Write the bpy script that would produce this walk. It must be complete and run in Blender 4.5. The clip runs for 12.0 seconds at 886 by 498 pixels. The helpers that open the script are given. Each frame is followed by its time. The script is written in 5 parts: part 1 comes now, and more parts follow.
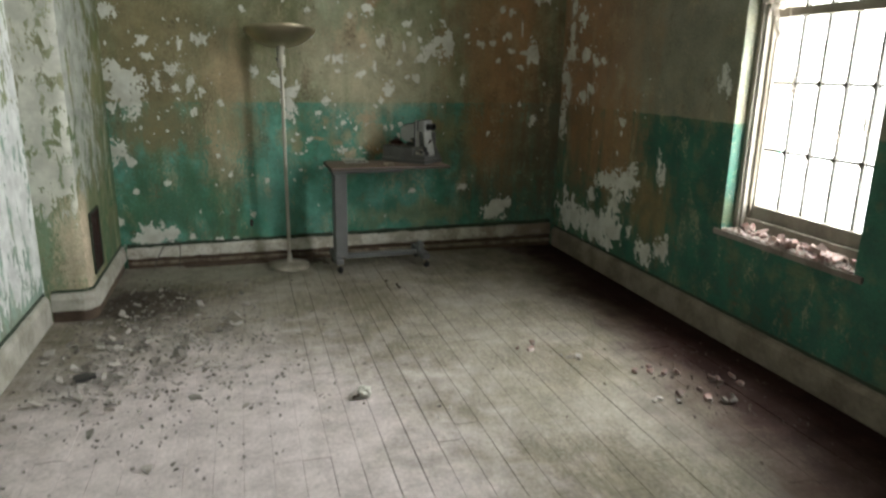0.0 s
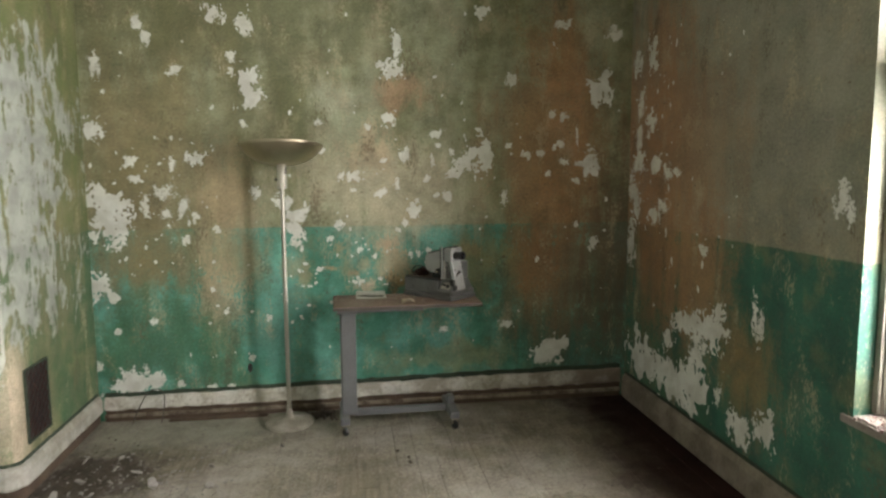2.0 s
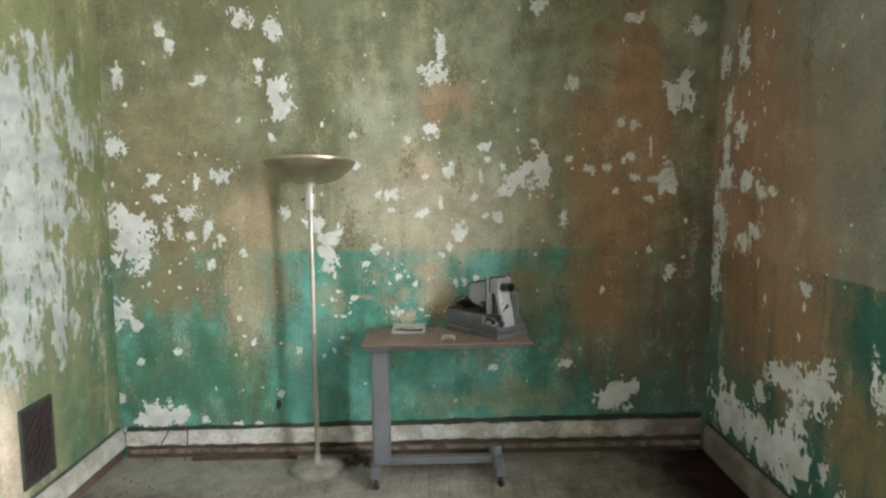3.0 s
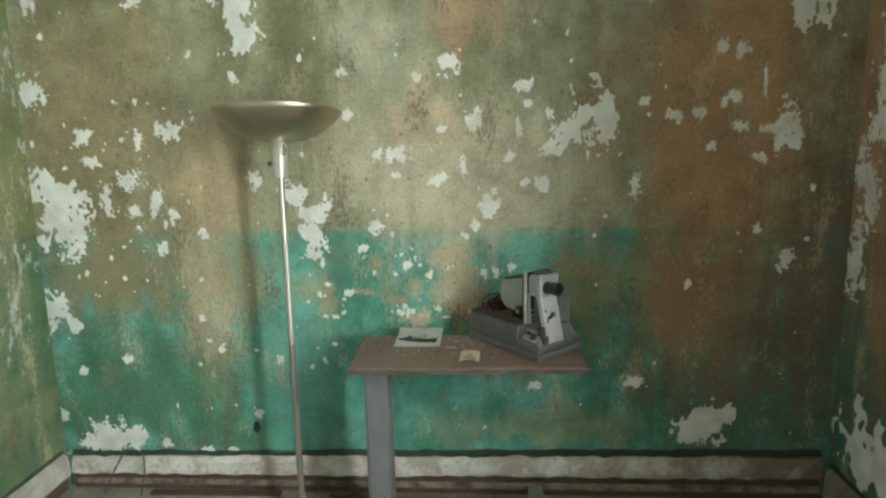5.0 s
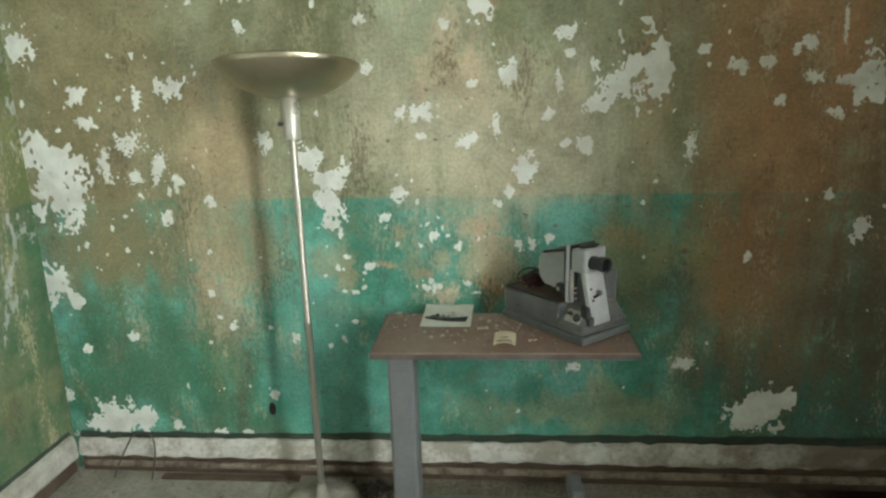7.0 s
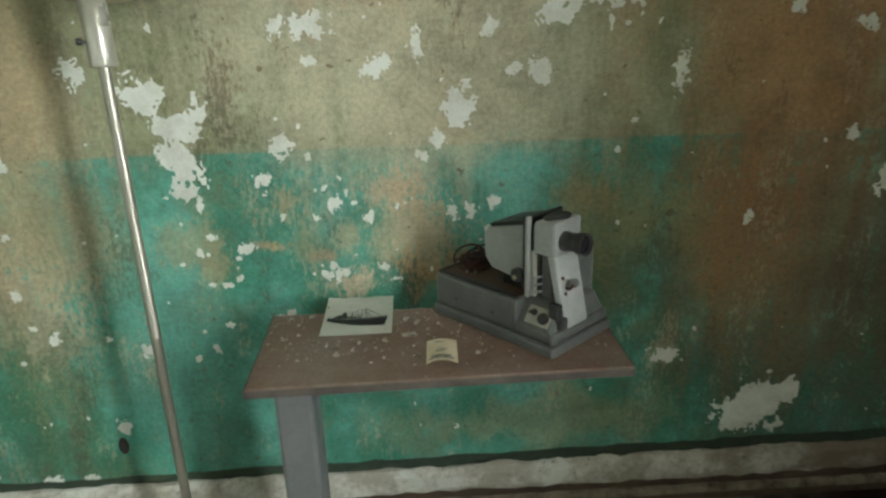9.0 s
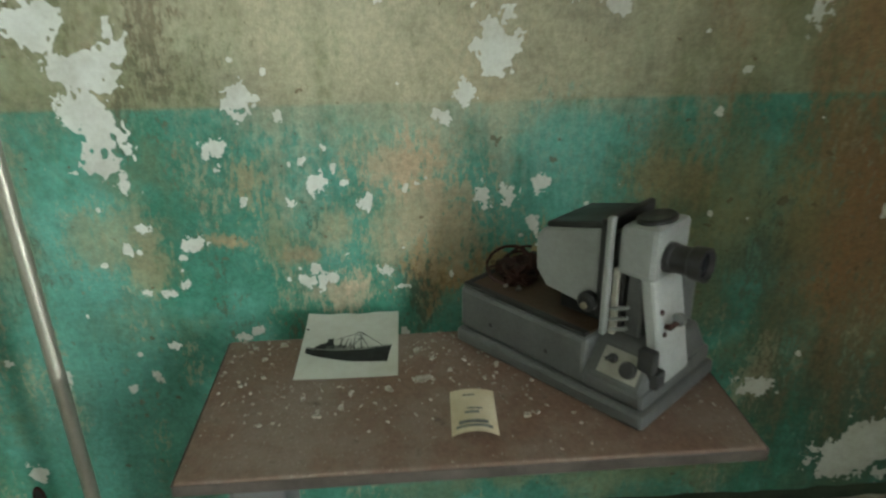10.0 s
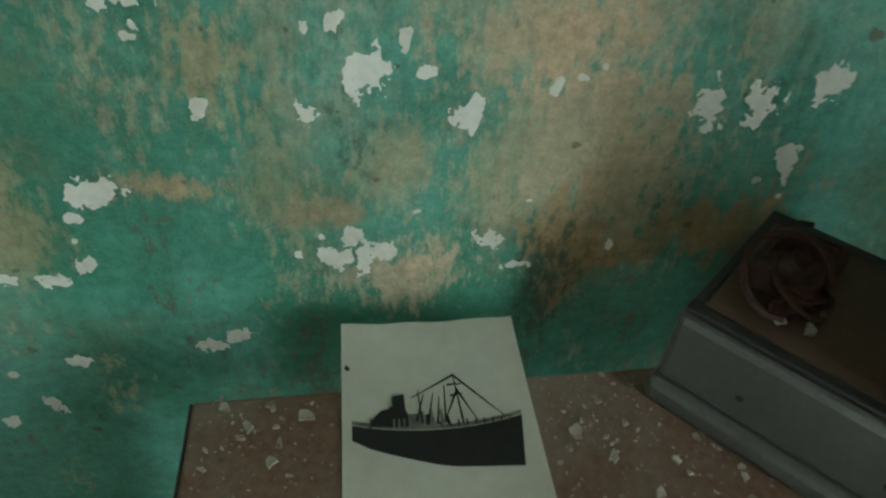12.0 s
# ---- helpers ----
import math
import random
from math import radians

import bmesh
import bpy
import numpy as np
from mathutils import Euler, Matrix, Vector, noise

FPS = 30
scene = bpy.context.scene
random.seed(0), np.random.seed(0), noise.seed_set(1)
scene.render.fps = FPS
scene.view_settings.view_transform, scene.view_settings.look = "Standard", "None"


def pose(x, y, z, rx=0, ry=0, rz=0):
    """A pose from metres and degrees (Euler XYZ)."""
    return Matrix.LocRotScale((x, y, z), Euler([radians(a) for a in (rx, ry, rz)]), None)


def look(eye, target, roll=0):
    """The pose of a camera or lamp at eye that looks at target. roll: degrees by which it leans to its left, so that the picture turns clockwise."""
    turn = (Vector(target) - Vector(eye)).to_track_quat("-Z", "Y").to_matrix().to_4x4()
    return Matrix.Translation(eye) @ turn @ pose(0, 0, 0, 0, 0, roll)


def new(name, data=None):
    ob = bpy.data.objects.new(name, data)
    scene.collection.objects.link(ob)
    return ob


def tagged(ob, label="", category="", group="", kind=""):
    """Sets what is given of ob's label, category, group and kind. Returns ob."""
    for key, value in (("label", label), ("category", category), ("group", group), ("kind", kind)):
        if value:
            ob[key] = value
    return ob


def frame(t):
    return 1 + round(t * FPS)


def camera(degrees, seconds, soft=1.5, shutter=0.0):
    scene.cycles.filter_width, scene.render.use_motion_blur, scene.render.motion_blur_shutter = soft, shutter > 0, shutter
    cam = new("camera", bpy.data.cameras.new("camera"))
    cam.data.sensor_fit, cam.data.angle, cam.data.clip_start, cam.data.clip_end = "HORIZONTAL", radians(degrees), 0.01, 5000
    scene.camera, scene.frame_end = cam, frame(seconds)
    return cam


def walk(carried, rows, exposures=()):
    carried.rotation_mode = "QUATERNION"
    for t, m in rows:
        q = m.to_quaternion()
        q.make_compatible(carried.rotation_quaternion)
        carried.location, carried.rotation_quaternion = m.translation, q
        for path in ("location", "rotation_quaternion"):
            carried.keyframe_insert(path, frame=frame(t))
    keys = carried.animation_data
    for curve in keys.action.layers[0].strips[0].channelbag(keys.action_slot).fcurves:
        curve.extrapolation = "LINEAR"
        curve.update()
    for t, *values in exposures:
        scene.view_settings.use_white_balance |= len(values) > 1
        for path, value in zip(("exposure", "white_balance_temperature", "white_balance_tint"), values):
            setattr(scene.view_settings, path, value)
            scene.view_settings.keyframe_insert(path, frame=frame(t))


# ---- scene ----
cam = camera(66.4, 12.0, 2.4, 0.4)
PATH = [
    (0, (0.19, 0.186, 1.517), (0.737, 2.038, 1.004), 1.0),
    (0.5, (0.375, 0.387, 1.552), (0.819, 2.303, 1.196), 0.5),
    (1, (0.601, 0.535, 1.623), (0.904, 2.499, 1.408), 2.6),
    (1.5, (0.756, 0.77, 1.606), (0.938, 2.744, 1.351), 0.4),
    (2, (0.891, 1.101, 1.612), (1.163, 3.069, 1.383), -0.3),
    (2.5, (1.05, 1.348, 1.607), (1.137, 3.336, 1.402), -0.3),
    (2.7, (1.123, 1.458, 1.637), (1.159, 3.447, 1.436), -0.1),
    (4.3, (1.262, 2.334, 1.741), (1.258, 4.307, 1.415), -1.7),
    (4.5, (1.307, 2.443, 1.746), (1.19, 4.423, 1.491), -1.6),
    (5, (1.333, 2.713, 1.722), (1.188, 4.672, 1.347), -1.3),
    (5.5, (1.248, 2.906, 1.732), (1.115, 4.859, 1.321), -2.0),
    (6, (1.248, 2.974, 1.711), (1.085, 4.913, 1.249), -0.9),
    (6.5, (1.267, 2.99, 1.709), (1.072, 4.925, 1.24), -1.5),
    (7, (1.267, 2.996, 1.705), (1.066, 4.925, 1.216), -1.8),
    (7.5, (1.25, 3.024, 1.68), (1.132, 4.951, 1.156), -1.0),
    (7.7, (1.243, 3.06, 1.661), (1.212, 4.971, 1.072), -1.5),
    (9.3, (1.184, 3.913, 1.577), (1.254, 5.791, 0.894), -1.8),
    (9.5, (1.161, 4.018, 1.552), (1.244, 5.887, 0.845), -1.6),
    (10, (1.158, 4.305, 1.513), (1.234, 6.138, 0.718), -1.0),
    (10.5, (1.142, 4.584, 1.512), (1.204, 6.351, 0.578), 0.2),
    (11, (1.059, 4.794, 1.44), (1.228, 6.554, 0.506), 3.3),
    (11.5, (0.943, 4.971, 1.397), (1.226, 6.542, 0.192), 2.0),
    (12, (0.95, 5.064, 1.369), (1.186, 6.568, 0.073), 3.8),
]
EXPOSURES = [(0.0, -0.42, 6750, 10), (0.5, -0.48, 7000, 10), (1.0, -0.52, 7200, 14), (1.5, -0.26, 7350, 17), (2.0, 0.26, 7050, 16), (2.5, 0.75, 6350, 17),
             (4.5, 0.68, 6500, 6), (5.5, 0.60, 6500, 5), (6.5, 0.62, 6500, 5), (7.5, 0.66, 6500, 5), (9.5, 0.34, 6450, 3), (10.5, 0.24, 6400, 1), (12.0, -0.08, 6250, -2)]
walk(cam, [(t, look(eye, target, roll)) for t, eye, target, roll in PATH], EXPOSURES)

# ---- plan, in metres ----
BACK, EAST, WEST, SOUTH, TOP = 5.633, 2.833, -1.0, -2.2, 3.3
PIER_X, PIER_Y = -0.745, 4.52
DADO = 1.25
WIN = (2.50, 3.42, 0.64, 2.95)
WIN_2 = (-1.20, -0.28, 0.64, 2.95)
TABLE_Z = 0.81

# ---- light ----
world = bpy.data.worlds.new("overcast_sky")
scene.world = world
world.use_nodes = True
sky = world.node_tree.nodes.new("ShaderNodeTexSky")
sky.sky_type, sky.sun_disc = "NISHITA", False
sky.sun_elevation, sky.sun_rotation = radians(40), radians(120)
world.node_tree.links.new(sky.outputs[0], world.node_tree.nodes["Background"].inputs[0])
world.node_tree.nodes["Background"].inputs[1].default_value = 0.12

sun = new("sun", bpy.data.lights.new("sun", "SUN"))
sun.data.energy, sun.data.angle, sun.data.color = 0.6, radians(15), (1.0, 0.96, 0.9)
sun.matrix_world = look((12, -2, 11), (2.8, 2.9, 1.0))


def window_light(name, y, power):
    """Daylight of the white overcast sky, just outside a window."""
    lamp = new(name, bpy.data.lights.new(name, "AREA"))
    lamp.data.shape, lamp.data.size, lamp.data.size_y = "RECTANGLE", 1.5, 2.9
    lamp.data.energy, lamp.data.color = power, (0.93, 0.97, 1.0)
    lamp.matrix_world = look((3.4, y, 1.85), (2.0, y, 1.85))


window_light("daylight_window_1", 2.96, 560)
window_light("daylight_window_2", -0.74, 80)


# ---- materials ----
class Nodes:
    """A small builder for node materials."""

    def __init__(self, name, rough=0.8, metal=0.0):
        self.mat = bpy.data.materials.new(name)
        self.mat.use_nodes = True
        self.tree = self.mat.node_tree
        self.bsdf = self.tree.nodes["Principled BSDF"]
        self.bsdf.inputs["Roughness"].default_value = rough
        self.bsdf.inputs["Metallic"].default_value = metal

    def add(self, kind, **values):
        node = self.tree.nodes.new(kind)
        for key, value in values.items():
            setattr(node, key, value)
        return node

    def put(self, value, socket):
        if isinstance(value, bpy.types.NodeSocket):
            self.tree.links.new(value, socket)
        else:
            socket.default_value = value

    def place(self):
        return self.add("ShaderNodeNewGeometry").outputs["Position"]

    def local(self):
        return self.add("ShaderNodeTexCoord").outputs["Object"]

    def math(self, op, a, b=0.0, c=0.0):
        node = self.add("ShaderNodeMath", operation=op)
        for value, socket in zip((a, b, c), node.inputs):
            self.put(value, socket)
        return node.outputs[0]

    def vec(self, op, a, b=(0, 0, 0)):
        node = self.add("ShaderNodeVectorMath", operation=op)
        self.put(a, node.inputs[0])
        self.put(b, node.inputs[1])
        return node.outputs["Value"] if op == "LENGTH" else node.outputs[0]

    def noise(self, at, scale, detail=4.0, rough=0.55, colour=False):
        node = self.add("ShaderNodeTexNoise")
        self.put(at, node.inputs["Vector"])
        node.inputs["Scale"].default_value = scale
        node.inputs["Detail"].default_value = detail
        node.inputs["Roughness"].default_value = rough
        return node.outputs["Color" if colour else "Fac"]

    def span(self, value, low, high, to_low=0.0, to_high=1.0):
        node = self.add("ShaderNodeMapRange", interpolation_type="SMOOTHSTEP")
        for v, socket in zip((value, low, high, to_low, to_high), node.inputs):
            self.put(v, socket)
        return node.outputs[0]

    def mix(self, fac, a, b):
        node = self.add("ShaderNodeMix", data_type="RGBA")
        self.put(fac, node.inputs[0])
        self.put(a if isinstance(a, bpy.types.NodeSocket) else (*a, 1), node.inputs[6])
        self.put(b if isinstance(b, bpy.types.NodeSocket) else (*b, 1), node.inputs[7])
        return node.outputs[2]

    def bump(self, height, strength=0.4, distance=0.003):
        node = self.add("ShaderNodeBump")
        node.inputs["Strength"].default_value = strength
        node.inputs["Distance"].default_value = distance
        self.put(height, node.inputs["Height"])
        self.tree.links.new(node.outputs[0], self.bsdf.inputs["Normal"])

    def done(self, colour, rough=None):
        self.put(colour if isinstance(colour, bpy.types.NodeSocket) else (*colour, 1), self.bsdf.inputs["Base Color"])
        if rough is not None:
            self.put(rough, self.bsdf.inputs["Roughness"])
        return self.mat


def plain(name, a, b, rough=0.7, metal=0.0, scale=6.0, fine=60.0, bump=0.3, vary=0.0, local=True):
    """Two colours mixed by coarse and fine grain, with fine relief."""
    n = Nodes(name, rough, metal)
    at = n.local() if local else n.place()
    coarse, grain = n.noise(at, scale, 5), n.noise(at, fine, 3)
    fac = n.math("ADD", n.span(coarse, 0.35, 0.65, 0, 0.7), n.span(grain, 0.35, 0.7, 0, 0.3))
    colour = n.mix(fac, a, b)
    if vary:
        info = n.add("ShaderNodeObjectInfo")
        hsv = n.add("ShaderNodeHueSaturation")
        n.put(n.span(info.outputs["Random"], 0.0, 1.0, 1 - vary, 1 + vary), hsv.inputs["Value"])
        n.put(colour, hsv.inputs["Color"])
        colour = hsv.outputs[0]
    n.bump(n.math("ADD", grain, n.math("MULTIPLY", coarse, 2.0)), bump)
    return n.done(colour, n.span(coarse, 0.3, 0.7, max(rough - 0.12, 0.05), min(rough + 0.12, 1)))


OLIVE, SAGE, TAN, RUST = (0.182, 0.192, 0.095), (0.305, 0.328, 0.216), (0.44, 0.335, 0.20), (0.375, 0.185, 0.085)
TEAL, AQUA, GREEN, PLASTER = (0.050, 0.222, 0.145), (0.130, 0.360, 0.290), (0.058, 0.150, 0.072), (0.74, 0.74, 0.66)
GREY_GREEN, DEEP = (0.230, 0.240, 0.175), (0.024, 0.108, 0.074)


def painted_wall(name, along, upper, lower, blobs, flaked=0.0, flake_colour=PLASTER, far=0.0, foot=(0.45, 0.95)):
    """Old two-tone wall paint over plaster: olive above the dado line and green below, stained, worn and flaked.
    blobs: (u, z, half width, half height, colour, strength) of single large stains, worn places and painted shade."""
    n = Nodes(name, 0.78)
    at = n.place()
    split = n.add("ShaderNodeSeparateXYZ")
    n.put(at, split.inputs[0])
    u, z = split.outputs[along], split.outputs["Z"]
    if along == "Y":
        u = n.math("ADD", u, n.math("SUBTRACT", split.outputs["X"], EAST if far == 0.0 else PIER_X))
    flat = n.add("ShaderNodeCombineXYZ")
    n.put(u, flat.inputs[0])
    n.put(z, flat.inputs[1])
    flat = flat.outputs[0]
    tall = n.vec("MULTIPLY", flat, (1.0, 0.38, 1.0))
    wide = n.noise(tall, 2.2, 6, 0.62)
    streak = n.noise(n.vec("MULTIPLY", flat, (1.0, 0.16, 1.0)), 16, 4, 0.6)
    mottle = n.noise(flat, 7.0, 6, 0.65)
    grain = n.noise(flat, 70.0, 5, 0.7)
    fine = n.noise(flat, 240.0, 2, 0.6)
    warp = n.vec("SUBTRACT", n.noise(tall, 5.0, 6, 0.65, True), (0.5, 0.5, 0.5))
    bent = n.vec("ADD", flat, n.vec("MULTIPLY", warp, (0.40, 0.62, 0.0)))
    edge = n.math("ADD", z, n.math("MULTIPLY", n.math("SUBTRACT", mottle, 0.5), 0.018))
    is_low = n.span(edge, DADO - 0.006, DADO + 0.006, 1.0, 0.0)
    tone = n.math("ADD", n.math("MULTIPLY", wide, 0.65), n.math("MULTIPLY", mottle, 0.35))
    low = n.mix(n.span(tone, 0.40, 0.62), lower[0], lower[1])
    high = n.mix(n.span(tone, 0.38, 0.62), upper[0], upper[1])
    wash = n.math("ADD", n.noise(n.vec("ADD", flat, (3.7, 1.9, 0.0)), 3.6, 6, 0.62), n.math("MULTIPLY", n.math("SUBTRACT", streak, 0.5), 0.25))
    low = n.mix(n.span(wash, 0.50, 0.66, 0.0, 0.65), low, tuple(0.35 * a + 0.65 * b for a, b in zip(lower[0], (0.20, 0.20, 0.10))))
    high = n.mix(n.span(wash, 0.48, 0.66, 0.0, 0.5), high, tuple(0.5 * a + 0.5 * b for a, b in zip(upper[1], (0.33, 0.26, 0.15))))
    colour = n.mix(is_low, high, low)
    scratch = n.noise(n.vec("MULTIPLY", flat, (1.0, 0.4, 1.0)), 85.0, 6, 0.72)
    rough_edge = n.math("ADD", n.math("MULTIPLY", n.math("SUBTRACT", streak, 0.5), 0.8), n.math("MULTIPLY", n.math("SUBTRACT", scratch, 0.5), 2.0))
    rough_edge = n.math("ADD", rough_edge, n.math("MULTIPLY", n.math("SUBTRACT", mottle, 0.5), 1.2))
    runs = n.noise(n.vec("MULTIPLY", flat, (1.0, 0.10, 1.0)), 6.5, 4, 0.6)
    rough_edge = n.math("ADD", rough_edge, n.math("MULTIPLY", n.math("SUBTRACT", runs, 0.5), 1.7))
    brushed = n.noise(n.vec("MULTIPLY", flat, (1.0, 0.22, 1.0)), 60.0, 6, 0.7)
    scratchy = n.math("ADD", rough_edge, n.math("MULTIPLY", n.math("SUBTRACT", n.math("MULTIPLY", n.math("ADD", scratch, brushed), 0.5), 0.5), 4.2))
    broken = n.math("ADD", n.math("MULTIPLY", scratch, 0.65), n.math("MULTIPLY", mottle, 0.35))
    broken = n.span(broken, 0.40, 0.56, 0.60, 1.0)
    near = n.vec("ADD", flat, n.vec("MULTIPLY", warp, (0.14, 0.14, 0.0)))
    for bu, bz, ru, rz, paint, strength in blobs:
        gone = n.vec("LENGTH", n.vec("MULTIPLY", n.vec("SUBTRACT", bent if ru > 0.12 else near, (bu, bz, 0)), (1 / ru, 1 / rz, 0)))
        rag = n.math("ADD", gone, rough_edge if ru > 0.18 else scratchy)
        colour = n.mix(n.math("MULTIPLY", n.span(rag, 0.40, 1.20, strength, 0.0), broken), colour, paint)
    worn = n.math("ADD", n.math("MULTIPLY", n.noise(tall, 6.5, 4, 0.6), 0.62), n.math("MULTIPLY", scratch, 0.55))
    colour = n.mix(n.span(worn, 0.630, 0.72, 0.0, 0.55), colour, (0.47, 0.40, 0.26))
    soil = n.math("ADD", n.math("MULTIPLY", n.noise(n.vec("ADD", tall, (7.0, 3.0, 0.0)), 5.0, 4, 0.6), 0.62), n.math("MULTIPLY", scratch, 0.50))
    colour = n.mix(n.span(soil, 0.62, 0.70, 0.0, 0.6), colour, (0.10, 0.075, 0.04))
    spots = n.noise(flat, 26.0, 3, 0.5)
    colour = n.mix(n.span(spots, 0.69, 0.715, 0.0, 0.65), colour, (0.12, 0.085, 0.045))
    cloud = n.math("ADD", n.span(mottle, 0.34, 0.66, -0.10, 0.10), n.span(n.noise(flat, 3.2, 3, 0.5), 0.36, 0.64, -0.09, 0.09))
    hsv = n.add("ShaderNodeHueSaturation")
    n.put(n.math("ADD", cloud, n.math("ADD", n.span(grain, 0.28, 0.72, 0.80, 1.14), n.span(fine, 0.3, 0.7, -0.07, 0.07))), hsv.inputs["Value"])
    n.put(colour, hsv.inputs["Color"])
    colour = hsv.outputs[0]
    relief = n.math("ADD", n.math("MULTIPLY", grain, 0.6), n.math("ADD", n.math("MULTIPLY", fine, 0.25), n.math("MULTIPLY", scratch, 0.7)))
    if flaked:
        chips = n.noise(n.vec("MULTIPLY", bent, (1.0, 0.55, 1.0)), 9.0, 8, 0.68)
        zone = n.math("ADD", chips, n.math("MULTIPLY", n.math("SUBTRACT", wide, 0.5), 0.5))
        height = n.span(z, foot[0], foot[1], -0.30, 0.0)
        crown = n.span(z, 2.05, 2.75, 0.0, -0.30)
        zone = n.math("ADD", n.math("ADD", zone, height), crown)
        zone = n.math("ADD", zone, n.math("MULTIPLY", n.math("SUBTRACT", streak, 0.5), 0.35))
        small = n.noise(n.vec("MULTIPLY", flat, (1.0, 0.5, 1.0)), 26.0, 4, 0.55)
        zone = n.math("ADD", zone, n.math("MULTIPLY", n.math("SUBTRACT", small, 0.5), 0.45))
        if far:
            zone = n.math("ADD", zone, n.span(u, far, far + 0.45, 0.0, -0.16))
        bare = n.span(zone, 0.49 - flaked, 0.53 - flaked)
        colour = n.mix(bare, colour, n.mix(n.span(mottle, 0.35, 0.65), flake_colour, tuple(0.72 * c for c in flake_colour)))
        relief = n.math("SUBTRACT", relief, n.math("MULTIPLY", bare, 0.9))
    n.bump(relief, 0.42, 0.0035)
    return n.done(colour, n.span(mottle, 0.3, 0.7, 0.62, 0.9))


M = {}
BROWN, OCHRE, FAWN = (0.235, 0.150, 0.075), (0.340, 0.205, 0.080), (0.46, 0.365, 0.235)
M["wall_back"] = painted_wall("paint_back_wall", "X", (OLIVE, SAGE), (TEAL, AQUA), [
    # East foot, top and left blobs carry a fall-off of light in their colour.
    (2.45, 0.42, 0.75, 0.34, (0.045, 0.085, 0.052), 0.7), (-0.1, 2.75, 1.5, 0.62, (0.155, 0.160, 0.075), 0.75), (-0.25, 1.65, 0.80, 1.20, (0.175, 0.150, 0.072), 0.40), (-0.40, 1.70, 0.42, 0.65, (0.30, 0.230, 0.122), 0.48), (0.08, 1.45, 0.22, 0.34, TAN, 0.85),
    (1.15, 1.48, 0.80, 0.36, (0.475, 0.435, 0.305), 0.85), (1.02, 1.72, 0.18, 0.16, (0.50, 0.38, 0.24), 0.65), (1.27, 2.09, 0.20, 0.15, (0.50, 0.31, 0.19), 0.75),
    (0.84, 2.07, 0.16, 0.13, (0.43, 0.43, 0.31), 0.7), (2.30, 1.75, 0.42, 1.05, (0.41, 0.190, 0.083), 0.75), (2.05, 1.80, 0.30, 0.60, (0.30, 0.215, 0.115), 0.6),
    # Brown stains; the last also has the east corner's shade painted into it.
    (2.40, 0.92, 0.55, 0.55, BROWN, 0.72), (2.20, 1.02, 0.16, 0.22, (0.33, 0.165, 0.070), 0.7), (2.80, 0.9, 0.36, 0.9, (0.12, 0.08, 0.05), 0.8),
    (-0.36, 1.08, 0.52, 0.30, (0.220, 0.190, 0.098), 0.95), (0.08, 1.10, 0.26, 0.24, (0.330, 0.300, 0.180), 0.8), (0.02, 0.76, 0.17, 0.32, FAWN, 0.8),
    (-0.36, 0.48, 0.58, 0.34, GREEN, 0.85), (0.42, 0.55, 0.20, 0.36, AQUA, 0.85)] + [
    (1.18, 1.03, 0.15, 0.17, FAWN, 0.85), (1.11, 1.14, 0.11, 0.06, (0.50, 0.37, 0.24), 0.85), (1.27, 0.905, 0.14, 0.055, OCHRE, 0.9), (1.22, 0.97, 0.06, 0.09, FAWN, 0.7),
    (1.80, 0.98, 0.26, 0.26, (0.250, 0.235, 0.115), 0.8), (1.68, 1.085, 0.10, 0.05, (0.34, 0.27, 0.13), 0.7), (1.80, 0.76, 0.28, 0.14, DEEP, 0.5),
    (1.55, 0.34, 0.50, 0.11, (0.28, 0.33, 0.19), 0.75), (0.815, 1.10, 0.040, 0.085, (0.46, 0.36, 0.20), 0.85), (1.005, 0.855, 0.09, 0.055, (0.60, 0.45, 0.31), 0.9),
    (0.775, 0.972, 0.07, 0.018, (0.44, 0.32, 0.18), 0.9), (0.915, 0.952, 0.045, 0.026, (0.36, 0.27, 0.16), 0.9), (0.58, 0.915, 0.06, 0.07, (0.40, 0.33, 0.18), 0.7),
    (0.98, 1.00, 0.035, 0.055, (0.42, 0.37, 0.22), 0.7), (0.86, 1.02, 0.03, 0.08, (0.36, 0.33, 0.19), 0.6), (0.52, 0.98, 0.10, 0.09, (0.34, 0.33, 0.20), 0.7), (1.46, 1.14, 0.10, 0.10, AQUA, 0.8)])
M["wall_east"] = painted_wall("paint_east_wall", "Y", (GREY_GREEN, (0.255, 0.250, 0.190)), (DEEP, (0.040, 0.155, 0.104)), [
    (5.25, 1.60, 0.72, 1.25, RUST, 0.80), (4.75, 1.05, 0.45, 0.50, (0.36, 0.21, 0.105), 0.85), (5.0, 0.25, 0.7, 0.3, GREEN, 0.6),
    (4.15, 0.62, 0.33, 0.30, (0.28, 0.19, 0.085), 0.8), (4.70, 1.75, 0.50, 0.60, (0.33, 0.215, 0.125), 0.6)])
# Side face: the front's plaster again, darker, with shade put into its colour.
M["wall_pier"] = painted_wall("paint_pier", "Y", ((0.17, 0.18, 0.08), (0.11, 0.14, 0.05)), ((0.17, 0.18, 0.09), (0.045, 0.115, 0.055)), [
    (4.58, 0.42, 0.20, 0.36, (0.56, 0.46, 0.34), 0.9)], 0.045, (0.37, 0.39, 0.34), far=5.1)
M["wall_front_pier"] = painted_wall("paint_pier_front", "X", (OLIVE, SAGE), ((0.22, 0.25, 0.13), (0.16, 0.24, 0.15)), [
    (-0.78, 0.45, 0.13, 0.40, (0.56, 0.46, 0.34), 0.85)], 0.055, (0.62, 0.63, 0.55), foot=(0.40, 0.80))
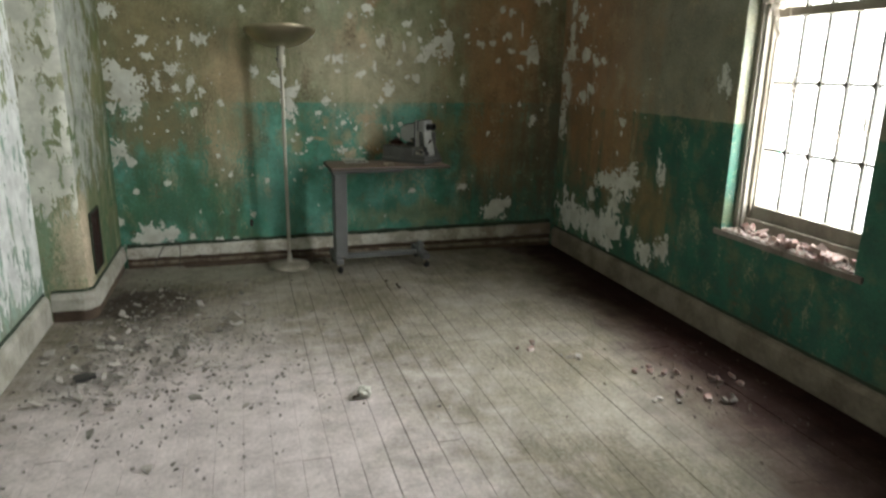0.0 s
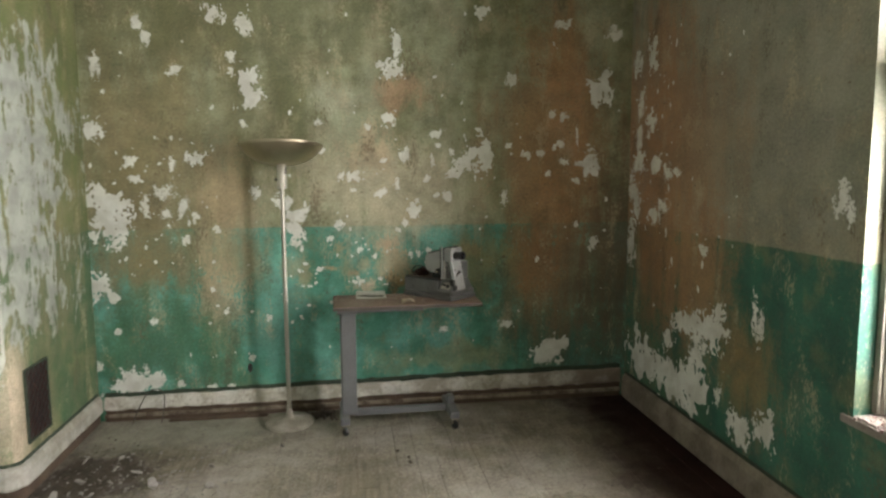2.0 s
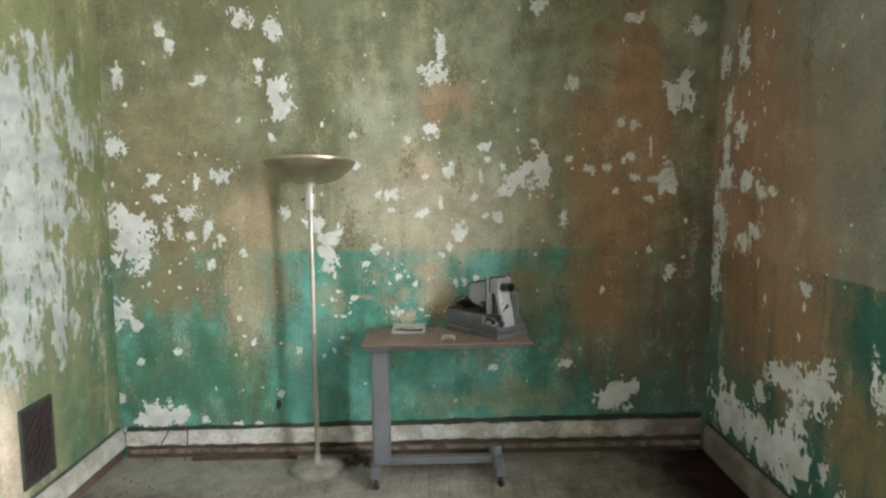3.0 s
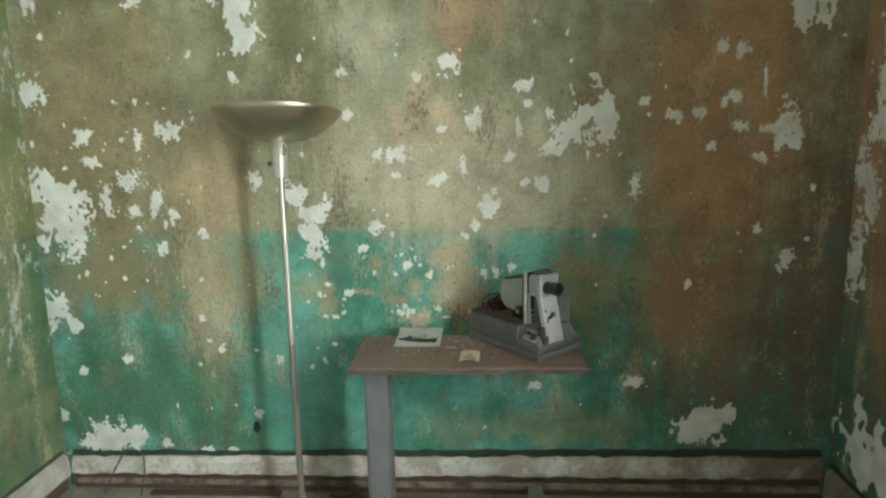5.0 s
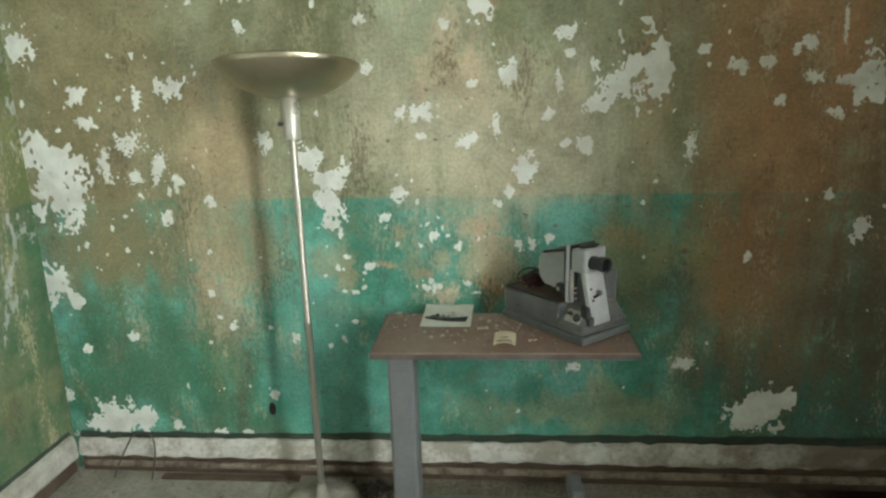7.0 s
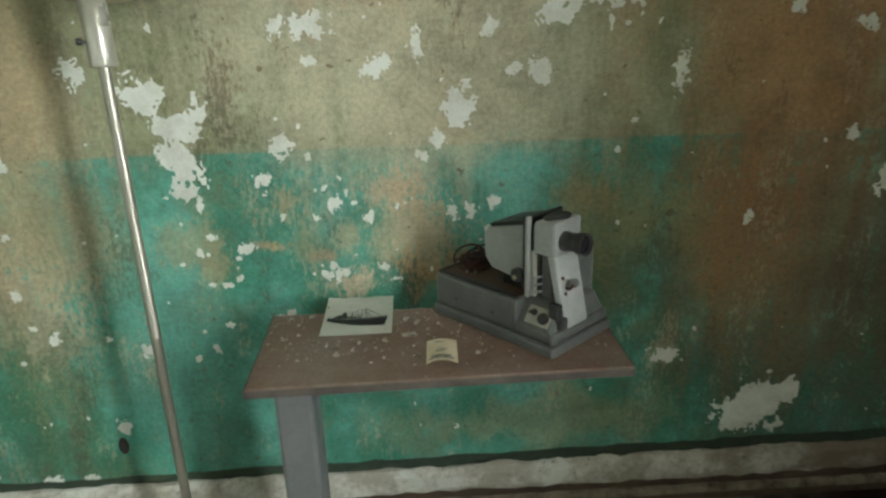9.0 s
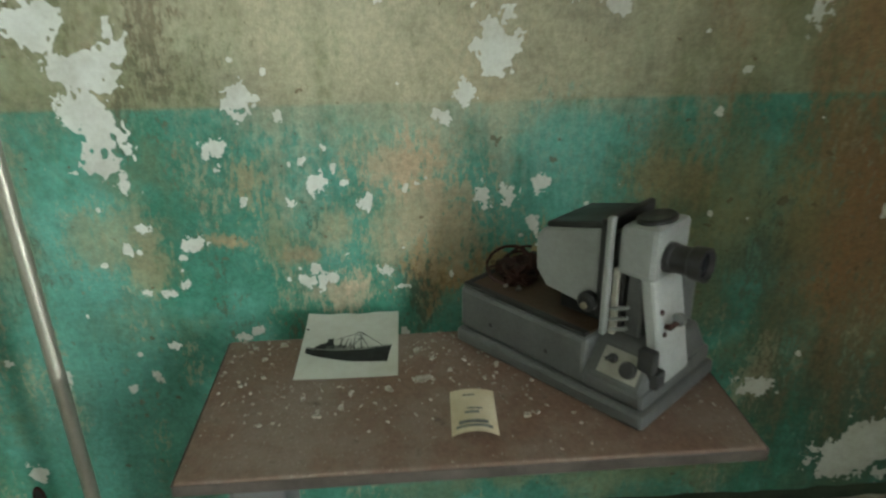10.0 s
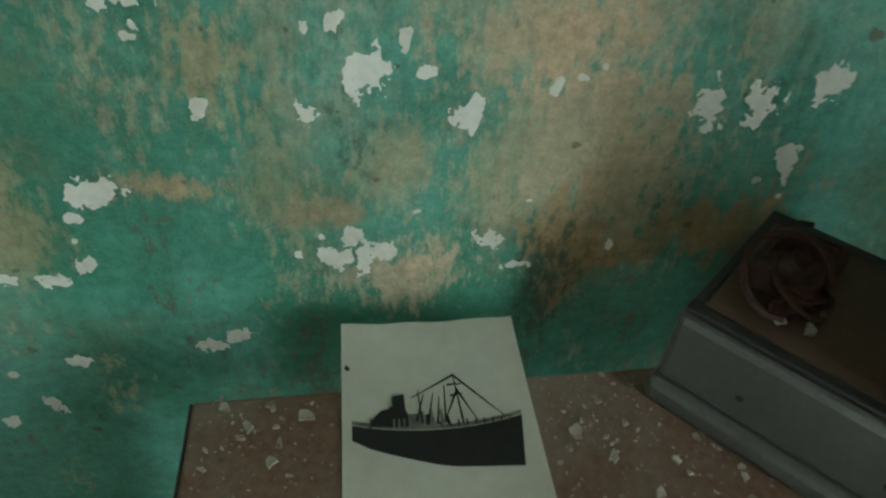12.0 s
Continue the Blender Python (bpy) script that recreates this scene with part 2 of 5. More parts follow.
M["wall_west"] = painted_wall("paint_west_wall", "Y", ((0.26, 0.29, 0.16), (0.16, 0.19, 0.09)), ((0.30, 0.40, 0.33), (0.20, 0.31, 0.25)), [], 0.09, (0.76, 0.78, 0.76), foot=(0.05, 0.40))
M["wall_south"] = painted_wall("paint_south_wall", "X", (OLIVE, SAGE), (TEAL, AQUA), [])
M["plaster"] = plain("bare_plaster", (0.75, 0.765, 0.71), (0.55, 0.55, 0.485), 0.9, scale=9, fine=120, local=False)
M["ceiling"] = plain("ceiling_plaster", (0.30, 0.28, 0.24), (0.20, 0.185, 0.15), 0.9, scale=1.5, fine=40, local=False)
# darker copy of the white skirting paint: dirt and painted shade in one colour
M["white_board"] = plain("darkened_white_paint", (0.28, 0.25, 0.195), (0.15, 0.12, 0.088), 0.75, scale=5, fine=45, bump=0.5, local=False)
M["skirting_white"] = plain("old_white_gloss", (0.48, 0.47, 0.415), (0.27, 0.25, 0.20), 0.6, scale=6, fine=45, bump=0.5, local=False)
def browned_cap():
    """White skirting paint, browner and darker towards the windows."""
    n = Nodes("browned_gloss", 0.6)
    at = n.place()
    coarse, fine = n.noise(at, 6.0, 6, 0.65), n.noise(at, 45.0, 4, 0.65)
    colour = n.mix(n.span(n.math("ADD", coarse, n.math("MULTIPLY", fine, 0.4)), 0.55, 0.80), (0.66, 0.65, 0.59), (0.40, 0.37, 0.30))
    split = n.add("ShaderNodeSeparateXYZ")
    n.put(at, split.inputs[0])
    east_dark = n.math("ADD", n.math("SUBTRACT", split.outputs["X"], n.math("MULTIPLY", n.math("SUBTRACT", split.outputs["Y"], 3.0), 0.13)), n.math("MULTIPLY", n.math("SUBTRACT", coarse, 0.5), 2.2))
    colour = n.mix(n.span(east_dark, 1.3, 2.5, 0.0, 0.8), colour, (0.17, 0.12, 0.085))
    colour = n.mix(n.span(fine, 0.62, 0.70, 0.0, 0.7), colour, (0.13, 0.10, 0.07))
    n.bump(fine, 0.5, 0.003)
    return n.done(colour)


M["cap"] = browned_cap()
M["rotten"] = plain("rotten_brown_wood", (0.055, 0.034, 0.022), (0.125, 0.088, 0.060), 0.85, scale=7, fine=70, bump=0.7, local=False)
M["dirty_rail"] = plain("flaking_rail_paint", (0.30, 0.26, 0.195), (0.075, 0.048, 0.032), 0.85, scale=11, fine=60, bump=0.7, local=False)
M["dark_green"] = plain("dark_green_coat", (0.024, 0.040, 0.026), (0.050, 0.068, 0.044), 0.9, scale=9, fine=70, local=False)
M["satin"] = plain("satin_steel_tube", (0.45, 0.43, 0.36), (0.35, 0.335, 0.275), 0.40, 0.8, scale=4, fine=160, bump=0.05)
M["neck"] = plain("bright_satin_metal", (0.54, 0.52, 0.45), (0.42, 0.405, 0.34), 0.38, 0.55, scale=4, fine=160, bump=0.05)
M["plate"] = plain("control_plate", (0.36, 0.345, 0.295), (0.27, 0.255, 0.215), 0.55, scale=20, fine=120, bump=0.1)
M["frame_paint"] = plain("grimy_frame_paint", (0.165, 0.145, 0.115), (0.27, 0.25, 0.205), 0.7, scale=5, fine=60, bump=0.5)
M["iron"] = plain("dark_window_bar", (0.06, 0.055, 0.05), (0.14, 0.13, 0.115), 0.65, scale=12, fine=90)
M["stone"] = plain("dusty_sill_stone", (0.30, 0.265, 0.235), (0.16, 0.13, 0.11), 0.9, scale=7, fine=60, bump=0.6)
M["rubble"] = plain("brick_rubble", (0.20, 0.095, 0.078), (0.43, 0.39, 0.36), 0.92, scale=14, fine=90, bump=0.6, vary=0.35)
M["chip"] = plain("fallen_plaster", (0.41, 0.385, 0.35), (0.20, 0.18, 0.155), 0.9, scale=12, fine=90, bump=0.4, vary=0.3)
M["dusty_foot"] = plain("dust_caked_metal", (0.33, 0.31, 0.255), (0.17, 0.15, 0.115), 0.9, scale=9, fine=80, bump=0.6)
M["dirt"] = plain("dark_crumbs", (0.055, 0.042, 0.033), (0.14, 0.115, 0.09), 0.9, scale=14, fine=90)
M["steel"] = plain("brushed_steel", (0.43, 0.385, 0.275), (0.34, 0.30, 0.21), 0.44, 1.0, scale=4, fine=160, bump=0.06)
M["black"] = plain("black_plastic", (0.012, 0.012, 0.012), (0.03, 0.03, 0.028), 0.5, scale=9, fine=80, bump=0.1)
M["dark_glass"] = plain("lens_glass", (0.01, 0.01, 0.014), (0.014, 0.014, 0.02), 0.08, scale=5, fine=40, bump=0.0)
M["grey_metal"] = plain("grey_hammer_paint", (0.132, 0.137, 0.130), (0.085, 0.088, 0.083), 0.48, scale=6, fine=140, bump=0.22)
M["pale_metal"] = plain("pale_grey_paint", (0.290, 0.300, 0.288), (0.205, 0.210, 0.198), 0.5, scale=6, fine=120, bump=0.15)
M["white_metal"] = plain("white_enamel", (0.40, 0.41, 0.395), (0.28, 0.285, 0.27), 0.45, scale=7, fine=120, bump=0.15)
M["table_metal"] = plain("dusty_grey_enamel", (0.160, 0.168, 0.172), (0.120, 0.122, 0.120), 0.5, scale=5, fine=90, bump=0.15)


def dusty_laminate():
    """Red-brown laminate under a grey film of dust and plaster specks."""
    n = Nodes("dusty_brown_laminate", 0.6)
    at = n.local()
    broad, mid, fine = n.noise(at, 5.0, 6, 0.65), n.noise(at, 26.0, 5, 0.65), n.noise(at, 130.0, 4, 0.65)
    colour = n.mix(n.span(fine, 0.35, 0.65), (0.130, 0.066, 0.042), (0.185, 0.105, 0.070))
    film = n.math("ADD", n.math("MULTIPLY", broad, 0.7), n.math("MULTIPLY", mid, 0.45))
    colour = n.mix(n.span(film, 0.48, 0.70, 0.12, 0.75), colour, (0.250, 0.212, 0.172))
    colour = n.mix(n.span(mid, 0.60, 0.70, 0.0, 0.55), colour, (0.070, 0.042, 0.028))
    speck = n.math("ADD", n.noise(at, 210.0, 2, 0.5), n.math("MULTIPLY", n.math("SUBTRACT", broad, 0.5), 0.35))
    colour = n.mix(n.span(speck, 0.66, 0.72, 0.0, 0.6), colour, (0.38, 0.34, 0.28))
    n.bump(n.math("ADD", fine, mid), 0.35, 0.002)
    return n.done(colour, n.span(film, 0.45, 0.7, 0.45, 0.85))


M["table_top"] = dusty_laminate()
M["crumb"] = plain("white_plaster_crumb", (0.44, 0.415, 0.35), (0.22, 0.19, 0.15), 0.9, scale=30, fine=120)
M["edge_band"] = plain("worn_edge_band", (0.045, 0.036, 0.030), (0.095, 0.078, 0.064), 0.6, scale=14, fine=80)
M["tray"] = plain("brown_tray", (0.075, 0.042, 0.026), (0.12, 0.078, 0.052), 0.7, scale=9, fine=80)
M["rust"] = plain("rusted_reel", (0.022, 0.009, 0.006), (0.065, 0.024, 0.016), 0.8, scale=20, fine=100)
M["paper"] = plain("photo_paper", (0.60, 0.61, 0.55), (0.50, 0.50, 0.43), 0.5, scale=9, fine=60, bump=0.05)
M["ink"] = plain("photo_black", (0.006, 0.007, 0.007), (0.018, 0.019, 0.018), 0.75, scale=40, fine=200, bump=0.0)
M["ink_grey"] = plain("photo_grey", (0.075, 0.078, 0.070), (0.25, 0.255, 0.225), 0.6, scale=60, fine=200, bump=0.0)
M["card"] = plain("yellowed_card", (0.66, 0.58, 0.42), (0.56, 0.47, 0.31), 0.6, scale=20, fine=90, bump=0.05)
M["web"] = plain("dusty_web", (0.42, 0.38, 0.32), (0.24, 0.20, 0.16), 0.95, scale=20, fine=90)
M["wire"] = plain("old_cable", (0.06, 0.05, 0.04), (0.12, 0.10, 0.08), 0.7)


def plank_material():
    n = Nodes("worn_floorboards", 0.7)
    n.bsdf.inputs["Specular IOR Level"].default_value = 0.15
    at = n.place()
    long = n.vec("MULTIPLY", at, (1.0, 0.10, 1.0))
    grain, dust, fine = n.noise(long, 42, 5, 0.6), n.noise(at, 1.7, 6, 0.6), n.noise(at, 55, 4, 0.65)
    info = n.add("ShaderNodeObjectInfo")
    wood = n.mix(n.span(grain, 0.35, 0.68), (0.150, 0.134, 0.098), (0.240, 0.215, 0.163))
    wood = n.mix(n.span(info.outputs["Random"], 0, 1, 0.0, 0.35), wood, (0.17, 0.14, 0.105))
    colour = n.mix(n.span(n.math("ADD", dust, n.math("MULTIPLY", fine, 0.35)), 0.52, 0.80, 0.0, 0.85), wood, (0.330, 0.303, 0.260))
    split = n.add("ShaderNodeSeparateXYZ")
    n.put(at, split.inputs[0])
    mould = n.math("ADD", n.noise(at, 2.6, 6, 0.65), n.math("MULTIPLY", n.noise(at, 17, 4, 0.6), 0.3))
    colour = n.mix(n.span(mould, 0.60, 0.82, 0.0, 0.4), colour, (0.20, 0.185, 0.125))
    # red-brown boards, with the shade under the windows put into their colour
    red_shade = n.math("ADD", n.math("ADD", split.outputs["X"], n.math("MULTIPLY", split.outputs["Y"], -0.12)), n.math("MULTIPLY", dust, 0.9))
    colour = n.mix(n.span(red_shade, 1.98, 2.62, 0.0, 0.90), colour, (0.046, 0.020, 0.016))
    # near-black strip against the window wall: painted shade
    east_dark = n.math("ADD", split.outputs["X"], n.math("MULTIPLY", n.math("SUBTRACT", n.noise(at, 4.5, 6, 0.65), 0.5), 0.9))
    colour = n.mix(n.span(east_dark, 2.12, 2.72, 0.0, 0.97), colour, (0.020, 0.007, 0.006))
    soot = n.vec("LENGTH", n.vec("MULTIPLY", n.vec("SUBTRACT", at, (-0.52, 4.75, 0.0)), (1 / 0.42, 1 / 0.42, 0.0)))
    soot = n.math("ADD", soot, n.math("MULTIPLY", n.math("SUBTRACT", n.noise(at, 9, 5, 0.65), 0.5), 1.6))
    colour = n.mix(n.span(soot, 0.4, 1.3, 0.85, 0.0), colour, (0.05, 0.040, 0.031))
    heap = n.vec("LENGTH", n.vec("MULTIPLY", n.vec("SUBTRACT", at, (-0.15, 5.36, 0.0)), (1 / 0.85, 1 / 0.30, 0.0)))
    heap = n.math("ADD", heap, n.math("MULTIPLY", n.math("SUBTRACT", n.noise(at, 8, 6, 0.65), 0.5), 1.4))
    colour = n.mix(n.span(heap, 0.4, 1.2, 0.8, 0.0), colour, (0.27, 0.262, 0.212))
    # pale dust to the near left, brightened by window light put into its colour
    lit_dust = n.vec("LENGTH", n.vec("MULTIPLY", n.vec("SUBTRACT", at, (-0.1, 2.5, 0.0)), (1 / 1.4, 1 / 1.9, 0.0)))
    lit_dust = n.math("ADD", lit_dust, n.math("MULTIPLY", n.math("SUBTRACT", n.noise(at, 5, 6, 0.65), 0.5), 1.2))
    colour = n.mix(n.span(lit_dust, 0.3, 1.15, 0.9, 0.0), colour, (0.60, 0.54, 0.53))
    colour = n.mix(n.span(n.noise(at, 24, 4, 0.6), 0.66, 0.72, 0.0, 0.7), colour, (0.11, 0.095, 0.075))
    n.bump(n.math("ADD", n.math("MULTIPLY", grain, 0.6), fine), 0.45, 0.003)
    patchy = n.noise(at, 6.5, 7, 0.68)
    hsv = n.add("ShaderNodeHueSaturation")
    n.put(n.math("ADD", n.span(patchy, 0.32, 0.68, 0.82, 1.15), n.span(fine, 0.3, 0.7, -0.12, 0.12)), hsv.inputs["Value"])
    n.put(colour, hsv.inputs["Color"])
    return n.done(hsv.outputs[0], n.span(dust, 0.3, 0.7, 0.75, 0.95))


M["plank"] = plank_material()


# ---- mesh helpers ----
def link(name, bm, material, parent=None, label="", smooth=False):
    me = bpy.data.meshes.new(name)
    bm.normal_update()
    bm.to_mesh(me)
    bm.free()
    me.materials.append(M[material])
    if smooth:
        for p in me.polygons:
            p.use_smooth = True
    ob = new(name, me)
    if parent is not None:
        ob.parent = parent
    return tagged(ob, label)


part = link


def thing(name, label, category, m=None, group="", kind=""):
    ob = new(name)
    ob.empty_display_size = 0.05
    if m is not None:
        ob.matrix_world = m
    return tagged(ob, label, category, group, kind)


def box(bm, lo, hi, bevel=0.0, m=None, segments=2):
    """A box from corner lo to corner hi, its edges rounded."""
    made = bmesh.ops.create_cube(bm, size=1.0)["verts"]
    size, mid = Vector(hi) - Vector(lo), (Vector(hi) + Vector(lo)) / 2
    bmesh.ops.transform(bm, matrix=Matrix.Translation(mid) @ Matrix.Diagonal((*size, 1)), verts=made)
    if bevel:
        edges = list({e for v in made for e in v.link_edges})
        out = bmesh.ops.bevel(bm, geom=edges, offset=bevel, segments=segments, affect="EDGES", profile=0.5)
        made = list({v for f in out["faces"] for v in f.verts} | {v for v in made if v.is_valid})
    if m is not None:
        bmesh.ops.transform(bm, matrix=m, verts=made)
    return bm


def boxes(*items, bevel=0.0):
    bm = bmesh.new()
    for lo, hi in items:
        box(bm, lo, hi, bevel)
    return bm


def lathe(profile, steps=40, m=None, bm=None):
    """A turned shape from (radius, height) rows."""
    bm = bm or bmesh.new()
    rings = []
    for r, h in profile:
        if r < 1e-6:
            rings.append([bm.verts.new((0, 0, h))])
        else:
            rings.append([bm.verts.new((r * math.cos(a), r * math.sin(a), h)) for a in (2 * math.pi * i / steps for i in range(steps))])
    for a, b in zip(rings, rings[1:]):
        for i in range(steps):
            j = (i + 1) % steps
            if len(a) == 1 and len(b) == 1:
                continue
            if len(a) == 1:
                bm.faces.new((a[0], b[i], b[j]))
            elif len(b) == 1:
                bm.faces.new((a[i], b[0], a[j]))
            else:
                bm.faces.new((a[i], b[i], b[j], a[j]))
    if m is not None:
        bmesh.ops.transform(bm, matrix=m, verts=[v for ring in rings for v in ring])
    bmesh.ops.recalc_face_normals(bm, faces=bm.faces[:])
    return bm


def tube(points, radius, sides=8, bm=None):
    """A round bar along a line of points."""
    bm = bm or bmesh.new()
    rings = []
    pts = [Vector(p) for p in points]
    for i, p in enumerate(pts):
        way = (pts[min(i + 1, len(pts) - 1)] - pts[max(i - 1, 0)]).normalized()
        side = way.orthogonal().normalized()
        other = way.cross(side)
        rings.append([bm.verts.new(p + radius * (math.cos(a) * side + math.sin(a) * other)) for a in (2 * math.pi * k / sides for k in range(sides))])
    for a, b in zip(rings, rings[1:]):
        best = min(range(sides), key=lambda s: (a[0].co - b[s].co).length)
        for k in range(sides):
            bm.faces.new((a[k], a[(k + 1) % sides], b[(k + 1 + best) % sides], b[(k + best) % sides]))
    bm.faces.new(rings[0][::-1])
    bm.faces.new(rings[-1])
    return bm


def slab(outline, z0, z1, bm=None):
    """A flat plate with the given outline (x, y)."""
    bm = bm or bmesh.new()
    low, high = [bm.verts.new((x, y, z0)) for x, y in outline], [bm.verts.new((x, y, z1)) for x, y in outline]
    bm.faces.new(low[::-1])
    bm.faces.new(high)
    for i in range(len(low)):
        j = (i + 1) % len(low)
        bm.faces.new((low[i], low[j], high[j], high[i]))
    return bm


def chip_into(bm, at, size, thick, rng, tilt=0.25):
    """One broken flat piece lying about at a place."""
    k = rng.randint(4, 7)
    ring = [(size * rng.uniform(0.45, 1.15) * math.cos(a), size * rng.uniform(0.25, 0.85) * math.sin(a)) for a in (2 * math.pi * (i + rng.uniform(-0.3, 0.3)) / k for i in range(k))]
    turn = Euler((rng.gauss(0, tilt), rng.gauss(0, tilt), rng.uniform(0, 6.3))).to_matrix()
    low, high, lift = [], [], 0.0
    for x, y in ring:
        a, b = turn @ Vector((x, y, 0)), turn @ Vector((x * 0.94, y * 0.94, thick))
        low.append(a)
        high.append(b)
        lift = min(lift, a.z, b.z)
    base = Vector(at) - Vector((0, 0, lift))
    low, high = [bm.verts.new(base + p) for p in low], [bm.verts.new(base + p) for p in high]
    bm.faces.new(low[::-1])
    bm.faces.new(high)
    for i in range(k):
        j = (i + 1) % k
        bm.faces.new((low[i], low[j], high[j], high[i]))


def flake_into(bm, cu, cz, w, h, seed, wall, ragged=1.1):
    """A bare place where paint has come off: the inside of a broken outline of about w by h, laid on a wall. wall(u, z, out) gives its place."""
    cell = max(0.0022, min(w, h) / 30, max(w, h) / 70)
    nx, nz = max(8, int(w * 1.5 / cell)), max(8, int(h * 1.5 / cell))
    soft = 2.6 / max(min(w, h), 0.02)
    lean = 0.5 * math.sin(seed * 2.39)

    def field(i, k):
        u, z = (i / nx - 0.5) * 1.5 * w, (k / nz - 0.5) * 1.5 * h
        a, b = abs(u / (0.5 * w) - lean * z / (0.5 * h) * 0.5), abs(z / (0.5 * h))
        r = (a ** 2.4 + b ** 2.4) ** (1 / 2.4)
        p = Vector((u * soft + seed * 7.31, z * soft * 0.8, seed * 3.7))
        rag = noise.noise(p) * 0.62 + (0.22 - abs(noise.noise(p * 1.9))) * 0.75 + noise.noise(p * 4.2) * 0.36
        return 0.87 - r + ragged * rag if 0 < i < nx and 0 < k < nz else -1.0

    values = [[field(i, k) for k in range(nz + 1)] for i in range(nx + 1)]
    made = {}

    def vert(key, i, k):
        if key not in made:
            made[key] = bm.verts.new(wall(cu + (i / nx - 0.5) * 1.5 * w, cz + (k / nz - 0.5) * 1.5 * h, 0.0012 + 0.0024 * (seed * 0.618 % 1.0)))
        return made[key]

    for i in range(nx):
        for k in range(nz):
            corners = [(i, k), (i + 1, k), (i + 1, k + 1), (i, k + 1)]
            ring = []
            for a, b in zip(corners, corners[1:] + corners[:1]):
                fa, fb = values[a[0]][a[1]], values[b[0]][b[1]]
                if fa > 0:
                    ring.append(vert(a, *a))
                if (fa > 0) != (fb > 0):
                    s = fa / (fa - fb)
                    ring.append(vert((min(a, b), max(a, b)), a[0] + s * (b[0] - a[0]), a[1] + s * (b[1] - a[1])))
            if len(ring) >= 3:
                bm.faces.new(ring)
    return bm


# ---- the room ----
def walls():
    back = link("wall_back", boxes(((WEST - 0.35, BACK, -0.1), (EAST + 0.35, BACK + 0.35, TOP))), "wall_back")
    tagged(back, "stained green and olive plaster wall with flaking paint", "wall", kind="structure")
    bm = bmesh.new()
    for lo, hi in ((SOUTH - 0.35, WIN_2[0]), (WIN_2[1], WIN[0]), (WIN[1], BACK)):
        box(bm, (EAST, lo, -0.1), (EAST + 0.35, hi, TOP))
    for a, b, z0, z1 in (WIN_2, WIN):
        box(bm, (EAST, a, -0.1), (EAST + 0.35, b, z0))
        box(bm, (EAST, a, z1), (EAST + 0.35, b, TOP))
    east = tagged(link("wall_east", bm, "wall_east"), "green and grey painted wall with a barred window", "wall", kind="structure")
    west = link("wall_west", boxes(((WEST - 0.35, SOUTH - 0.35, -0.1), (WEST, PIER_Y, TOP))), "wall_west")
    tagged(west, "white plaster wall with peeling pale green paint", "wall", kind="structure")
    south = link("wall_south", boxes(((WEST, SOUTH - 0.35, -0.1), (EAST, SOUTH, TOP))), "wall_south")
    tagged(south, "plain painted wall that closes the room", "wall", kind="structure")
    # chimney breast with a rounded corner
    r, bm = 0.07, bmesh.new()
    outline = [(PIER_X, BACK)]
    front = []
    for i in range(9):
        a = radians(90 * i / 8)
        front.append((PIER_X - r + r * math.cos(a), PIER_Y + r - r * math.sin(a)))
    outline += front + [(WEST - 0.35, PIER_Y), (WEST - 0.35, BACK)]
    slab(outline[::-1], -0.1, TOP, bm)
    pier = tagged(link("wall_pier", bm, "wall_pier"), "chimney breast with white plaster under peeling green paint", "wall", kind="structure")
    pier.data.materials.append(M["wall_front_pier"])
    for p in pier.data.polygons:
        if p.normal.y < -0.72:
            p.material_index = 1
    top = link("ceiling", boxes(((WEST - 0.35, SOUTH - 0.35, TOP), (EAST + 0.35, BACK + 0.35, TOP + 0.2))), "ceiling")
    tagged(top, "stained plaster ceiling", "ceiling", kind="structure")
    return back, east, pier


wall_back, wall_east, wall_pier = walls()

n_sky = Nodes("white_overcast_sky", 1.0)
n_sky.bsdf.inputs["Emission Color"].default_value = (0.95, 0.98, 1.0, 1)
n_sky.bsdf.inputs["Emission Strength"].default_value = 5.0
M["sky"] = n_sky.done((0.8, 0.8, 0.8))
backdrop = link("backdrop", boxes(((4.4, -9, -0.7), (4.5, 12, 9))), "sky")
tagged(backdrop, "blank white overcast sky outside the windows", "sky", kind="structure")
ground = link("ground", boxes(((-400, -400, -0.9), (400, 400, -0.7))), "dirt")
tagged(ground, "earth outside the building", "ground", kind="structure")


# ---- bare places on the walls: along the wall, height, width, height ----
def on_back(u, z, out):
    return (u, BACK - out, z)


def on_east(u, z, out):
    return (EAST - out, u, z)


def flakes(parent, wall, seed, rows, material="plaster"):
    for i, (u, z, w, h) in enumerate(rows):
        bm = flake_into(bmesh.new(), u, z, w, h, seed + i, wall, 1.1 if max(w, h) < 0.10 else 1.5)
        if len(bm.faces):
            part("bare_patch", bm, material, parent)
        else:
            bm.free()


flakes(wall_back, on_back, 1, [
    (-0.68, 1.88, 0.109, 0.142), (-0.61, 1.41, 0.204, 0.234), (-0.63, 1.28, 0.283, 0.164), (-0.58, 1.17, 0.116, 0.147), (-0.7, 0.87, 0.173, 0.191), (-0.47, 1.68, 0.086, 0.082), (-0.45, 1.57, 0.082, 0.056), (-0.27, 1.49, 0.129, 0.09), (-0.22, 1.66, 0.048, 0.085),
    (-0.08, 1.7, 0.096, 0.087), (-0.16, 1.39, 0.06, 0.148), (-0.09, 1.33, 0.051, 0.077), (-0.27, 1.35, 0.082, 0.058), (-0.15, 1.18, 0.057, 0.06),
    (0.04, 1.24, 0.047, 0.047), (-0.4, 1.4, 0.063, 0.141), (0.29, 1.48, 0.066, 0.08), (0.47, 1.4, 0.091, 0.114), (0.54, 1.34, 0.138, 0.114)])
